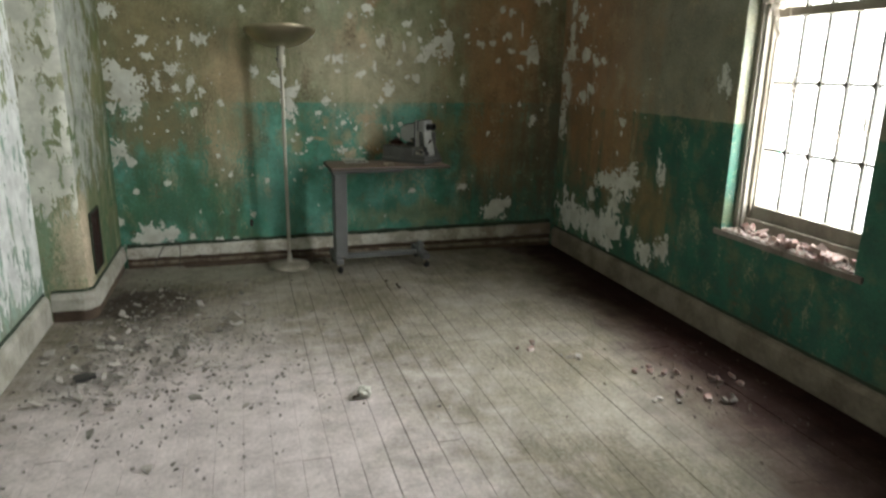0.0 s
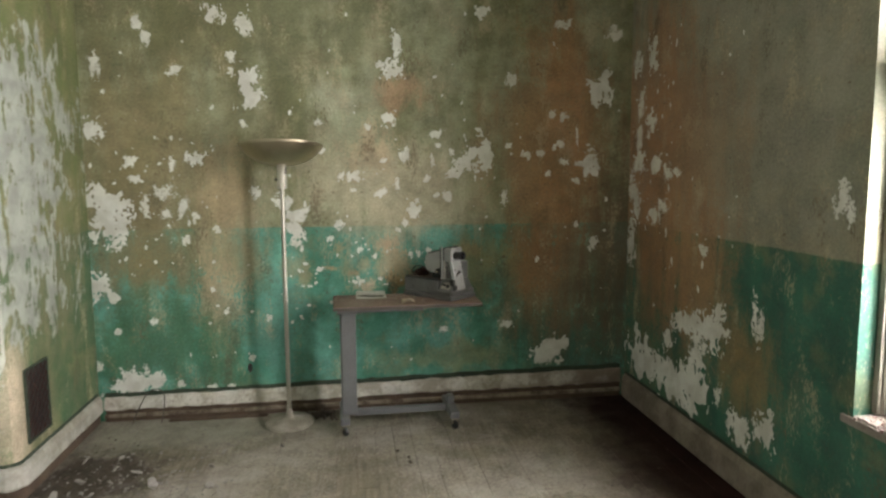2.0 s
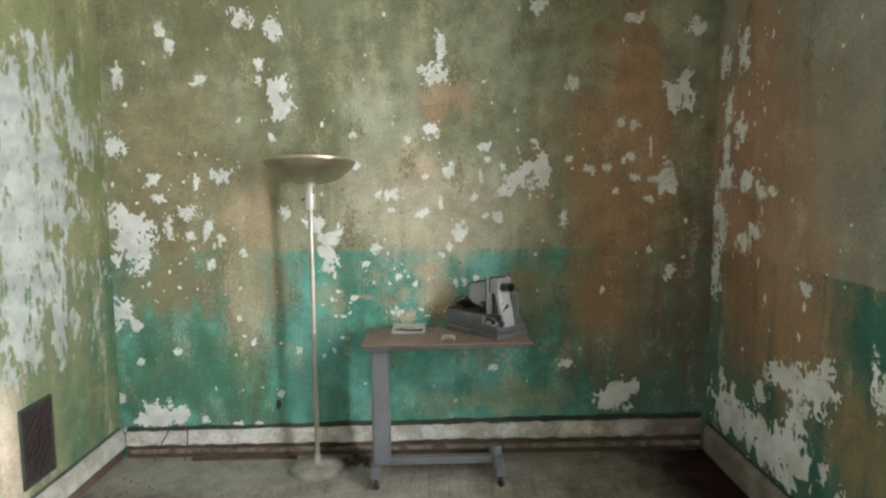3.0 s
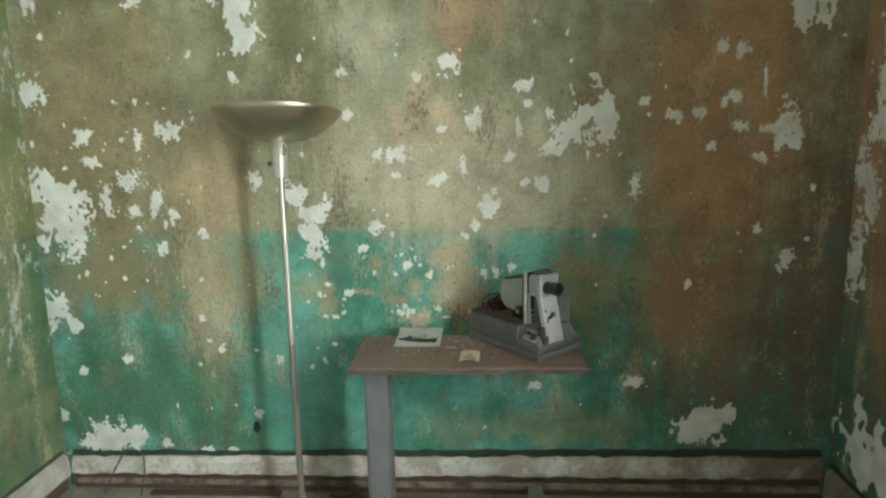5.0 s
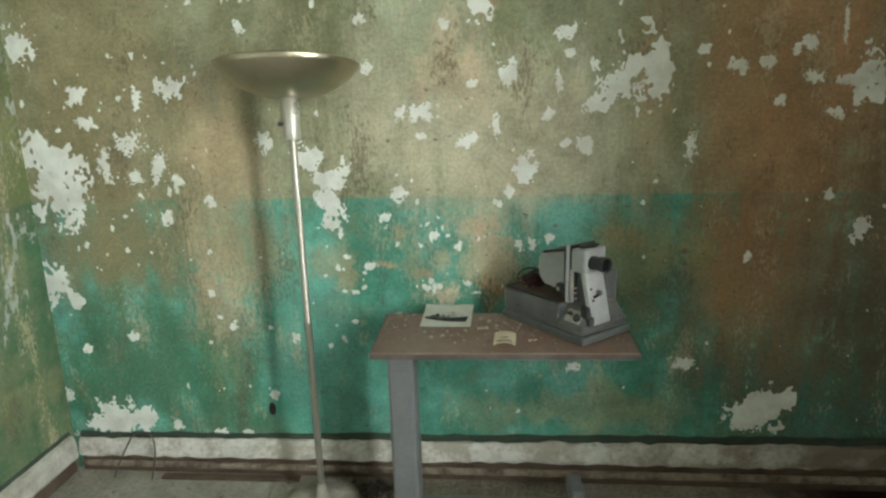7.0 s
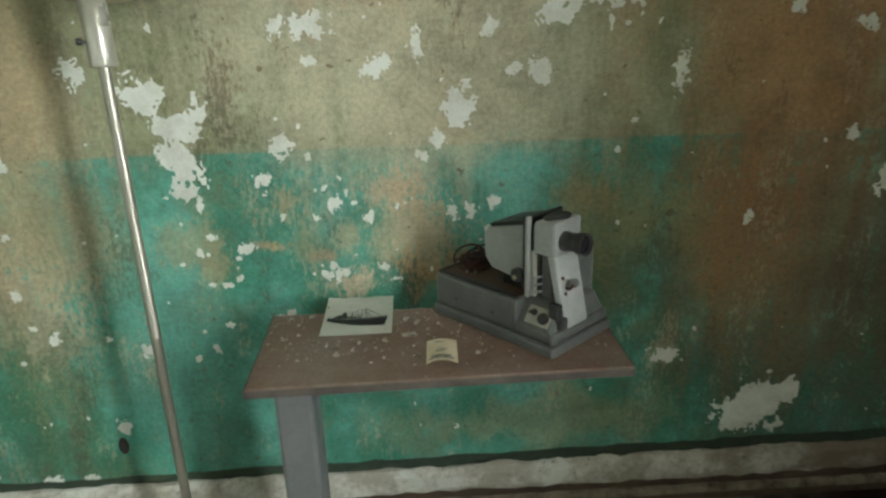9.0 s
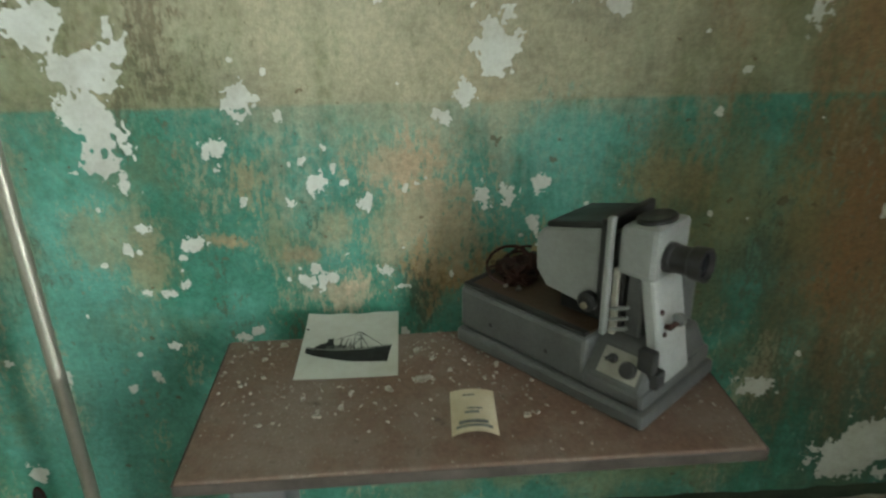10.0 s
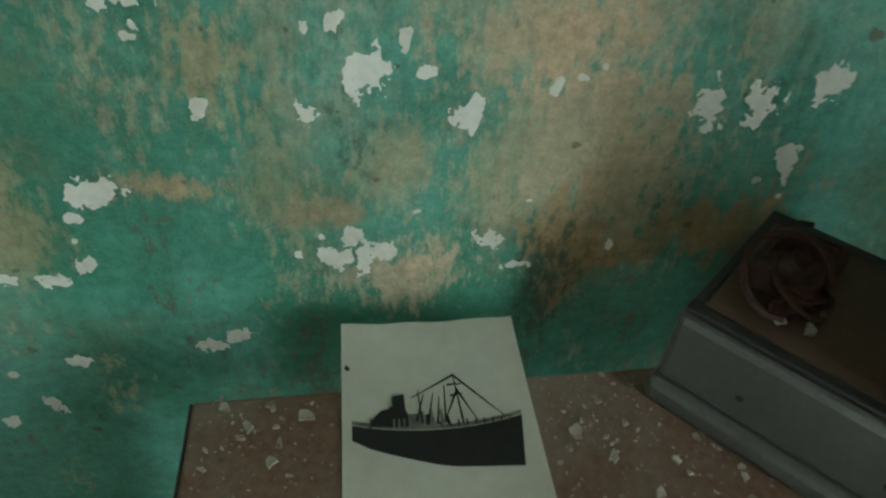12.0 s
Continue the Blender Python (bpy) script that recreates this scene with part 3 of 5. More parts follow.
flakes(wall_back, on_back, 31, [
    (0.55, 1.21, 0.108, 0.177), (0.51, 1.25, 0.064, 0.058), (0.7, 1.93, 0.052, 0.04), (0.23, 1.92, 0.045, 0.052),
    (0.04, 2.02, 0.028, 0.036), (0.72, 1.75, 0.044, 0.053), (0.84, 1.58, 0.049, 0.055), (0.92, 1.58, 0.11, 0.071), (0.92, 1.49, 0.054, 0.028),
    (1.1, 1.47, 0.08, 0.064), (1.21, 1.53, 0.034, 0.094), (1.26, 1.72, 0.068, 0.09), (1.16, 1.95, 0.084, 0.102), (1.02, 1.9, 0.039, 0.046),
    (1.48, 1.86, 0.087, 0.065), (1.49, 1.78, 0.044, 0.046), (1.58, 1.74, 0.033, 0.048), (1.12, 1.68, 0.05, 0.036), (1.45, 1.68, 0.029, 0.075)])
flakes(wall_back, on_back, 61, [
    (1.41, 1.56, 0.045, 0.059), (1.32, 1.36, 0.081, 0.102), (1.26, 1.27, 0.047, 0.05), (1.47, 1.45, 0.045, 0.042), (1.55, 1.44, 0.058, 0.084),
    (1.6, 1.62, 0.096, 0.118), (1.69, 1.67, 0.107, 0.122), (1.79, 1.71, 0.18, 0.26), (1.97, 1.78, 0.049, 0.045), (2.09, 1.72, 0.082, 0.055),
    (2.19, 1.73, 0.056, 0.053), (2.32, 1.79, 0.079, 0.077), (2.36, 1.67, 0.067, 0.045), (2.27, 1.99, 0.048, 0.063), (2.35, 1.98, 0.065, 0.068),
    (2.55, 1.67, 0.105, 0.2), (2.48, 1.66, 0.085, 0.044), (2.45, 1.54, 0.06, 0.048), (2.24, 1.59, 0.051, 0.046), (1.94, 1.43, 0.045, 0.111)])
flakes(wall_back, on_back, 91, [
    (2.45, 1.84, 0.018, 0.123), (2.45, 1.24, 0.036, 0.045), (2.58, 1.11, 0.073, 0.096), (1.96, 0.55, 0.101, 0.05), (2.29, 0.36, 0.17, 0.186),
    (2.22, 0.34, 0.165, 0.072), (2.23, 0.29, 0.162, 0.079), (-0.51, 0.24, 0.33, 0.124), (-0.5, 0.29, 0.17, 0.111), (1.52, 0.53, 0.053, 0.047),
    (-0.38, 0.65, 0.05, 0.045), (-0.75, 0.37, 0.086, 0.083), (0.08, 0.7, 0.035, 0.047), (0.35, 0.65, 0.036, 0.047), (0.23, 0.39, 0.042, 0.062),
    (-0.6, 0.59, 0.044, 0.053), (0, 0.85, 0.034, 0.038), (-0.03, 0.2, 0.074, 0.033), (0.09, 0.2, 0.054, 0.022), (-0.23, 0.23, 0.052, 0.056)])
flakes(wall_back, on_back, 121, [
    (0.26, 2.21, 0.17, 0.15), (0.28, 2.08, 0.15, 0.12), (0.17, 2.34, 0.06, 0.08), (-0.18, 2.25, 0.08, 0.07), (1.18, 2.27, 0.18, 0.11),
    (1.22, 2.42, 0.06, 0.18), (1.99, 2.22, 0.08, 0.1), (2.7, 2.53, 0.13, 0.09), (2.6, 2.15, 0.16, 0.22), (0.25, 2.53, 0.1, 0.14),
    (-0.39, 2.53, 0.07, 0.08), (-0.34, 2.44, 0.06, 0.09), (-0.65, 2.27, 0.06, 0.15), (1.78, 2.65, 0.09, 0.09), (2.35, 2.59, 0.1, 0.07),
    (0.08, 2.6, 0.12, 0.1)])
flakes(wall_back, on_back, 151, [
    (0.822, 1.26, 0.061, 0.076), (0.764, 1.174, 0.045, 0.039), (0.933, 1.14, 0.016, 0.019), (0.96, 1.091, 0.039, 0.052), (0.903, 1.054, 0.026, 0.025),
    (1.057, 1.051, 0.032, 0.039), (1.297, 1.054, 0.034, 0.055), (1.352, 1.058, 0.035, 0.049), (1.418, 1.078, 0.036, 0.045), (0.595, 1.005, 0.033, 0.024),
    (0.692, 0.968, 0.055, 0.038), (0.575, 0.859, 0.022, 0.016), (0.624, 0.855, 0.037, 0.019), (0.663, 0.875, 0.021, 0.024), (0.919, 0.874, 0.028, 0.037),
    (0.953, 0.872, 0.022, 0.045), (0.975, 0.88, 0.032, 0.027), (1.09, 0.894, 0.034, 0.026), (1.126, 0.854, 0.031, 0.014), (1.412, 0.97, 0.013, 0.027)])
flakes(wall_back, on_back, 181, [
    (1.378, 0.966, 0.011, 0.011), (0.804, 0.755, 0.035, 0.024), (0.768, 0.74, 0.042, 0.022), (0.613, 0.73, 0.028, 0.027), (1.2, 1.228, 0.021, 0.025),
    (0.596, 1.172, 0.021, 0.026), (0.577, 1.106, 0.022, 0.058), (0.882, 0.879, 0.011, 0.013)])
flakes(wall_east, on_east, 231, [
    (5.40, 0.36, 0.42, 0.30), (5.10, 0.36, 0.46, 0.26), (4.86, 0.34, 0.36, 0.26), (4.66, 0.38, 0.30, 0.36), (4.62, 0.56, 0.14, 0.26), (4.97, 0.56, 0.16, 0.12),
    (4.55, 0.72, 0.36, 0.20), (4.78, 0.72, 0.34, 0.12), (4.42, 0.83, 0.14, 0.16), (4.09, 0.90, 0.05, 0.20), (4.04, 0.85, 0.05, 0.16), (4.18, 0.31, 0.19, 0.15),
    (3.98, 0.37, 0.15, 0.18), (4.39, 0.41, 0.07, 0.11), (4.60, 1.16, 0.09, 0.08), (5.57, 1.12, 0.13, 0.30), (5.30, 1.92, 0.18, 0.14)])
flakes(wall_east, on_east, 261, [
    (5.46, 1.66, 0.16, 0.15), (5.20, 1.64, 0.14, 0.11), (5.05, 1.60, 0.10, 0.10), (5.30, 2.35, 0.12, 0.19), (5.52, 2.30, 0.12, 0.16), (5.50, 1.38, 0.10, 0.22),
    (5.22, 1.32, 0.16, 0.09), (5.10, 1.39, 0.16, 0.07), (5.47, 1.82, 0.09, 0.20), (3.55, 1.50, 0.08, 0.14), (3.50, 1.44, 0.04, 0.10), (4.95, 1.60, 0.10, 0.05),
    (5.45, 2.05, 0.10, 0.16), (5.57, 1.50, 0.10, 0.18)])


def flecks(parent, wall, seed, count, u0, u1, z0, z1):
    """A scatter of small chips out of the paint."""
    rng, bm = random.Random(seed), bmesh.new()
    for i in range(count):
        s = rng.choice((0.006, 0.009, 0.012, 0.016, 0.024)) * rng.uniform(0.8, 1.2)
        flake_into(bm, rng.uniform(u0, u1), rng.uniform(z0, z1), s, s * rng.uniform(0.6, 2.0), seed * 50 + i, wall, 0.8)
    tagged(part("paint_flecks", bm, "plaster", parent), kind="stuff")


flecks(wall_back, on_back, 5, 110, -0.72, 2.75, 0.3, 2.75)
flecks(wall_back, on_back, 6, 70, -0.7, 0.05, 0.95, 1.85)
flecks(wall_back, on_back, 7, 30, 0.5, 1.6, 0.85, 1.35)
flecks(wall_east, on_east, 8, 60, 4.2, 5.6, 0.3, 2.5)
flecks(wall_east, on_east, 9, 70, 5.0, 5.6, 1.2, 2.4)


# ---- floor ----
def floor():
    base = tagged(link("floor", boxes(((WEST, SOUTH, -0.1), (EAST, BACK, -0.022))), "rotten"), "worn grey wooden plank floor under dust and debris", "floor", kind="structure")
    wide, rng = 0.112, random.Random(4)
    cuts = (SOUTH, 0.20, 1.70, 2.75, 3.65, 4.55, BACK)
    meshes = {}
    x = WEST
    while x < EAST - 0.02:
        w = min(wide, EAST - x)
        shift = rng.choice((-0.6, 0.0, 0.5))
        ends = [SOUTH] + [c + shift * 0.6 + rng.choice((-0.12, 0.0, 0.12)) for c in cuts[1:-1]] + [BACK]
        for a, b in zip(ends, ends[1:]):
            gap = rng.choice((0.0002, 0.0003, 0.0009, 0.0015)) if 0.3 < x < 1.95 else rng.choice((0.0002, 0.0002, 0.0002, 0.0008))
            key = (round(w, 3), round(b - a, 3), gap)
            if key not in meshes:
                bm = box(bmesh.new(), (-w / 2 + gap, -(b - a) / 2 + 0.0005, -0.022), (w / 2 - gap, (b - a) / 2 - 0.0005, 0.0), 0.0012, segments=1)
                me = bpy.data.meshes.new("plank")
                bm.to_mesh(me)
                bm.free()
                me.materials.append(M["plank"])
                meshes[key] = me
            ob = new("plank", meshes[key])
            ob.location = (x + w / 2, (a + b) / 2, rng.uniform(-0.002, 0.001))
            ob.parent = base
        x += w


floor()


# ---- skirting ----
def skirting_run(a, b, out, top_a, top_b, name):
    """A skirting with a white cap over a rotten brown lower board, from a to b along the wall; out: the way into the room."""
    a, b, out = Vector((*a, 0)), Vector((*b, 0)), Vector((*out, 0))
    run = tagged(new(name), "dirty white skirting over rotten brown boards", "skirting", kind="structure")
    count, rng = max(1, int((b - a).length / 0.05)), random.Random(int(a.x * 100 + b.y * 10))

    def strip(rows, jitter):
        bm, rings = bmesh.new(), []
        for i in range(count + 1):
            s = i / count
            top = top_a + s * (top_b - top_a)
            p = a.lerp(b, s)
            rings.append([bm.verts.new(p + out * max(0.0006, d + (rng.uniform(-jitter, jitter) if d > 0.002 else 0)) + Vector((0, 0, top * h + rng.uniform(-jitter, jitter) * (h > 0)))) for d, h in rows])
        for r, q in zip(rings, rings[1:]):
            for k in range(len(rows)):
                m = (k + 1) % len(rows)
                bm.faces.new((r[k], q[k], q[m], r[m]))
        bm.faces.new(rings[0])
        bm.faces.new(rings[-1][::-1])
        bmesh.ops.recalc_face_normals(bm, faces=bm.faces[:])
        return bm

    part("cap", strip([(0.001, 0.50), (0.030, 0.50), (0.034, 0.60), (0.032, 0.88), (0.022, 1.0), (0.001, 1.02)], 0.0055), "cap", run)
    part("lower_board", strip([(0.001, 0.30), (0.016, 0.30), (0.018, 0.49), (0.001, 0.49)], 0.0015), "rotten", run)
    part("rail", strip([(0.001, 0.18), (0.034, 0.18), (0.036, 0.28), (0.026, 0.31), (0.001, 0.31)], 0.002), "dirty_rail", run)
    # dark green strip along the upper edge of the cap
    part("dark_line", strip([(0.001, 1.00), (0.012, 1.00), (0.009, 1.10), (0.001, 1.17)], 0.005), "dark_green", run)
    part("foot_board", strip([(0.001, 0.0), (0.022, 0.0), (0.022, 0.17), (0.001, 0.17)], 0.001), "rotten", run)


skirting_run((PIER_X + 0.04, BACK), (EAST - 0.04, BACK), (0, -1), 0.158, 0.200, "baseboard_back")


def white_skirting(points, top, name, foot=0.0):
    """A white plaster skirting with a rounded top along a line of points, over a recessed rotten foot where it hangs clear of the floor."""
    pts = [Vector((*p, 0)) for p in points]
    fine = []
    for p, q in zip(pts, pts[1:]):
        k = max(1, int((q - p).length / 0.05))
        fine += [p.lerp(q, i / k) for i in range(k)]
    fine.append(pts[-1])

    def run(rows, jitter):
        bm, rng, rings = bmesh.new(), random.Random(len(name)), []
        for i, p in enumerate(fine):
            way = (fine[min(i + 1, len(fine) - 1)] - fine[max(i - 1, 0)]).normalized()
            side = Vector((-way.y, way.x, 0))
            rings.append([bm.verts.new(p + side * d + Vector((0, 0, z + (rng.uniform(-jitter, jitter) if z > 0 and d > 0.002 else 0)))) for d, z in rows])
        for r, q in zip(rings, rings[1:]):
            for k in range(len(rows)):
                m = (k + 1) % len(rows)
                bm.faces.new((r[k], q[k], q[m], r[m]))
        bm.faces.new(rings[0])
        bm.faces.new(rings[-1][::-1])
        bmesh.ops.recalc_face_normals(bm, faces=bm.faces[:])
        return bm

    board = tagged(new(name), "chipped dirty white plaster skirting", "skirting", kind="structure")
    # the east run takes the copy with shade in its colour
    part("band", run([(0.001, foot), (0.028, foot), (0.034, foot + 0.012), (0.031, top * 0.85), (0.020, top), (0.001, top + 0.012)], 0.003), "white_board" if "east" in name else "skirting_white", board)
    part("dark_line", run([(0.001, top + 0.013), (0.010, top + 0.013), (0.007, top + 0.022), (0.001, top + 0.028)], 0.002), "dark_green", board)
    if foot:
        part("foot_board", run([(0.001, 0.0), (0.014, 0.0), (0.014, foot - 0.002), (0.001, foot - 0.002)], 0.0), "rotten", board)


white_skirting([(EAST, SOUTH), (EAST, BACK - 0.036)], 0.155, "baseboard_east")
arc = [(PIER_X - 0.07 + 0.07 * math.cos(radians(a)), PIER_Y + 0.07 - 0.07 * math.sin(radians(a))) for a in range(0, 91, 15)]
white_skirting(([(PIER_X, BACK - 0.036)] + arc + [(WEST + 0.035, PIER_Y)]), 0.17, "baseboard_pier", 0.07)
white_skirting([(WEST, PIER_Y - 0.036), (WEST, SOUTH)], 0.17, "baseboard_west")


# ---- window ----
def window(y0, y1, z0, z1, name, seen=True):
    win = tagged(new(name), "tall barred window with a grimy wooden frame", "window", kind="structure")
    x = EAST + 0.13
    m = "frame_paint"
    # wooden jamb lining with a staff bead
    for s, y in ((1, y0), (-1, y1)):
        part("jamb", boxes(((x - 0.055, min(y, y + s * 0.030), z0 + 0.02), (x + 0.16, max(y, y + s * 0.030), z1)), ((x + 0.030, min(y + s * 0.030, y + s * 0.052), z0 + 0.02), (x + 0.11, max(y + s * 0.030, y + s * 0.052), z1)), bevel=0.005), m, win)
        part("bead", tube([(x - 0.030, y + s * 0.034, z0 + 0.02), (x - 0.030, y + s * 0.034, z1)], 0.010), m, win)
        part("parting_bead", tube([(x + 0.018, y + s * 0.036, z0 + 0.02), (x + 0.018, y + s * 0.036, z1)], 0.011), "white_board", win)
    part("head", boxes(((x, y0 + 0.05, z1 - 0.05), (x + 0.14, y1 - 0.05, z1)), bevel=0.004), m, win)
    part("bottom_rail", boxes(((x + 0.03, y0 + 0.05, z0 + 0.03), (x + 0.085, y1 - 0.05, 0.79)), ((x + 0.0, y0 + 0.022, z0 + 0.012), (x + 0.03, y1 - 0.022, z0 + 0.075)), bevel=0.006), m, win)
    part("meeting_rail", boxes(((x + 0.03, y0 + 0.05, 1.815), (x + 0.10, y1 - 0.05, 1.865)), bevel=0.006), m, win)
    ya, yb = y0 + 0.05, y1 - 0.05
    bars = [ya + (yb - ya) * k / 5 for k in range(1, 5)]
    for y in bars:
        for za, zb in ((0.79, 1.815), (1.865, z1 - 0.05)):
            part("glazing_bar", boxes(((x + 0.045, y - 0.008, za), (x + 0.07, y + 0.008, zb)), bevel=0.002), "iron", win)
    for z in (1.11, 1.476, 2.22, 2.56):
        part("cross_bar", boxes(((x + 0.05, ya, z - 0.006), (x + 0.074, yb, z + 0.006)), bevel=0.002), "iron", win)
        if seen:
            for y in bars:
                part("bar_joint", lathe([(0, -0.014), (0.016, -0.010), (0.020, 0), (0.016, 0.010), (0, 0.014)], 8, pose(x + 0.046, y, z, 0, 90)), "iron", win)
    sill = tagged(new(name + "_sill"), "dusty stone window sill under brick rubble", "sill", kind="structure")
    bm = boxes(((EAST - 0.014, y0 - 0.055, z0 - 0.030), (EAST - 0.001, y1 + 0.055, z0 + 0.004)), ((EAST - 0.001, y0 + 0.001, z0), (x + 0.0, y1 - 0.001, z0 + 0.012)), bevel=0.004)
    part("slab", bm, "stone", sill)


window(*WIN, "window_1")
window(*WIN_2, "window_2", False)


def rubble():
    """Broken brick and plaster heaped on the sill."""
    rng = random.Random(12)
    for i in range(60):
        y = rng.choice((rng.uniform(2.56, 3.38), rng.gauss(2.85, 0.12)))
        y = min(max(y, 2.55), 3.38)
        s = rng.uniform(0.010, 0.040)
        bm = bmesh.new()
        chip_into(bm, (0, 0, 0), s, s * rng.uniform(0.4, 1.1), rng, 0.4)
        ob = tagged(link("brick_rubble", bm, "rubble"), "broken bit of pinkish brick on the sill", "rubble", "rubble on the window sill")
        ob.location = (rng.uniform(EAST + 0.015, EAST + 0.105), y, WIN[2] + 0.012)
    bm = bmesh.new()
    for i in range(420):
        s = rng.uniform(0.002, 0.010)
        chip_into(bm, (rng.uniform(EAST - 0.02, EAST + 0.12), rng.uniform(2.52, 3.40), WIN[2] + 0.004), s, s * 0.9 + 0.006, rng)
    tagged(link("sill_grit", bm, "rubble"), "pale grit and crumbs covering the window sill", "debris", kind="stuff")


rubble()


def cobwebs():
    """Dust-laden webs hanging in the window's upper corner."""
    rng, bm = random.Random(3), bmesh.new()
    for i in range(34):
        a = Vector((EAST + rng.uniform(0.05, 0.13), 3.37 - rng.uniform(0, 0.07), rng.uniform(1.85, 2.25)))
        b = a + Vector((rng.uniform(-0.03, 0.04), -rng.uniform(0.0, 0.10), -rng.uniform(0.03, 0.20)))
        mid = (a + b) / 2 + Vector((rng.uniform(-0.02, 0.02), rng.uniform(-0.02, 0.02), -rng.uniform(0.0, 0.05)))
        pts = [a * (1 - s) ** 2 + mid * 2 * s * (1 - s) + b * s * s for s in (0, 0.2, 0.4, 0.6, 0.8, 1)]
        tube(pts, rng.uniform(0.0015, 0.006), 5, bm)
    for i in range(26):
        c = Vector((EAST + rng.uniform(0.05, 0.13), 3.36 - abs(rng.gauss(0, 0.035)), 1.87 + abs(rng.gauss(0, 0.09))))
        out = bmesh.ops.create_icosphere(bm, subdivisions=2, radius=rng.uniform(0.012, 0.034))["verts"]
        for v in out:
            v.co = c + v.co * (1 + 0.8 * noise.noise(v.co * 60 + c * 9))
    tagged(link("cobweb", bm, "web", smooth=False), "dusty brown cobwebs clinging to the window frame", "cobweb", kind="stuff")
    for y in (2.72, 2.88, 3.2):
        bm, z = bmesh.new(), 1.84 - rng.uniform(0.2, 0.6)
        for k in range(3):
            p = Vector((EAST + 0.165, y, z - k * 0.03))
            tube([p, p + Vector((0, 0.012, -0.02)), p + Vector((-0.005, 0.004, -0.06)), p + Vector((0, -0.010, -0.09))], 0.004, 5, bm)
        tagged(link("cobweb_strand", bm, "web"), "dark clot of dust hanging on a window bar", "cobweb", "cobweb strands on the bars")
    for y in (3.50, 3.62):
        bm = tube([(EAST - 0.003, y + 0.06, 1.815), (EAST - 0.012, y + 0.03, 1.808), (EAST - 0.004, y, 1.812)], 0.0022, 5)
        tagged(link("cobweb_thread", bm, "web"), "pale thread of cobweb on the wall", "cobweb", "cobweb threads")


cobwebs()


# ---- wall grille in the chimney breast ----
def grille():
    y0, y1, z0, z1 = 4.66, 4.90, 0.26, 0.62
    g = thing("wall_grille", "dark rusty metal vent grille set in the chimney breast", "vent", pose(PIER_X, (y0 + y1) / 2, z0))
    hy, hz = (y1 - y0) / 2, z1 - z0
    part("backing", boxes(((0.001, -hy, 0), (0.004, hy, hz))), "black", g)
    part("frame", boxes(((0.001, -hy - 0.012, -0.012), (0.014, -hy, hz + 0.012)), ((0.001, hy, -0.012), (0.014, hy + 0.012, hz + 0.012)),
                        ((0.001, -hy, hz), (0.014, hy, hz + 0.012)), ((0.001, -hy, -0.012), (0.014, hy, 0.0)), bevel=0.003), "dark_green", g)
    for k in range(11):
        for s in (1, -1):
            c = -hy + (2 * hy + hz) * (k + 0.5) / 11
            lo = Vector((0.008 + 0.001 * s, c, 0))
            t0, t1 = max(0.0, (c - hy)), min(hz, c + hy)
            if t1 - t0 > 0.02:
                a, b = Vector((lo.x, s * (c - t0), t0)), Vector((lo.x, s * (c - t1), t1))
                part("bar", tube([a, b], 0.0028, 5), "rust", g)


grille()


# ---- torchiere ----
def torchiere():
    lamp = thing("floor_lamp", "tall brushed steel uplighter floor lamp with a wide bowl", "floor lamp", pose(0.483, 5.40, 0.0))
    part("base", lathe([(0, 0.0), (0.150, 0.0), (0.153, 0.004), (0.153, 0.024), (0.146, 0.031), (0.09, 0.037), (0.035, 0.046), (0.022, 0.060), (0.018, 0.10), (0, 0.10)], 48), "dusty_foot", lamp, "dust-caked round lamp foot", True)
    part("pole", lathe([(0.0135, 0.095), (0.0135, 0.80), (0.0142, 0.802), (0.0142, 0.812), (0.0135, 0.814), (0.0135, 1.52)], 24), "satin", lamp, smooth=True)
    neck = part("neck", lathe([(0.0, 1.508), (0.029, 1.508), (0.0305, 1.512), (0.0305, 1.655), (0.02, 1.66), (0, 1.66)], 32), "neck", lamp, "bright satin metal lamp neck", True)
    part("switch", lathe([(0.004, 0), (0.004, 0.012), (0.008, 0.013), (0.008, 0.024), (0.0, 0.025)], 12, pose(-0.018, -0.018, 1.565, 0, -90, 40)), "black", neck, "black turn switch")
    r = 0.255
    prof = [(0, 0.0), (0.07, 0.002), (0.12, 0.012), (0.170, 0.034), (0.215, 0.068), (0.243, 0.098), (r, 0.115), (r - 0.002, 0.117), (0.239, 0.099), (0.211, 0.071), (0.167, 0.038), (0.118, 0.016), (0.07, 0.006), (0, 0.004)]
    part("bowl", lathe(prof, 72, pose(0, 0, 1.654, -8, 0, 0)), "steel", lamp, "shallow steel bowl, slightly tilted", True)
    part("bulb_holder", lathe([(0, 0.004), (0.02, 0.004), (0.02, 0.05), (0.012, 0.055), (0, 0.055)], 16, pose(0, 0, 1.656, -8, 0, 0)), "pale_metal", lamp)


torchiere()


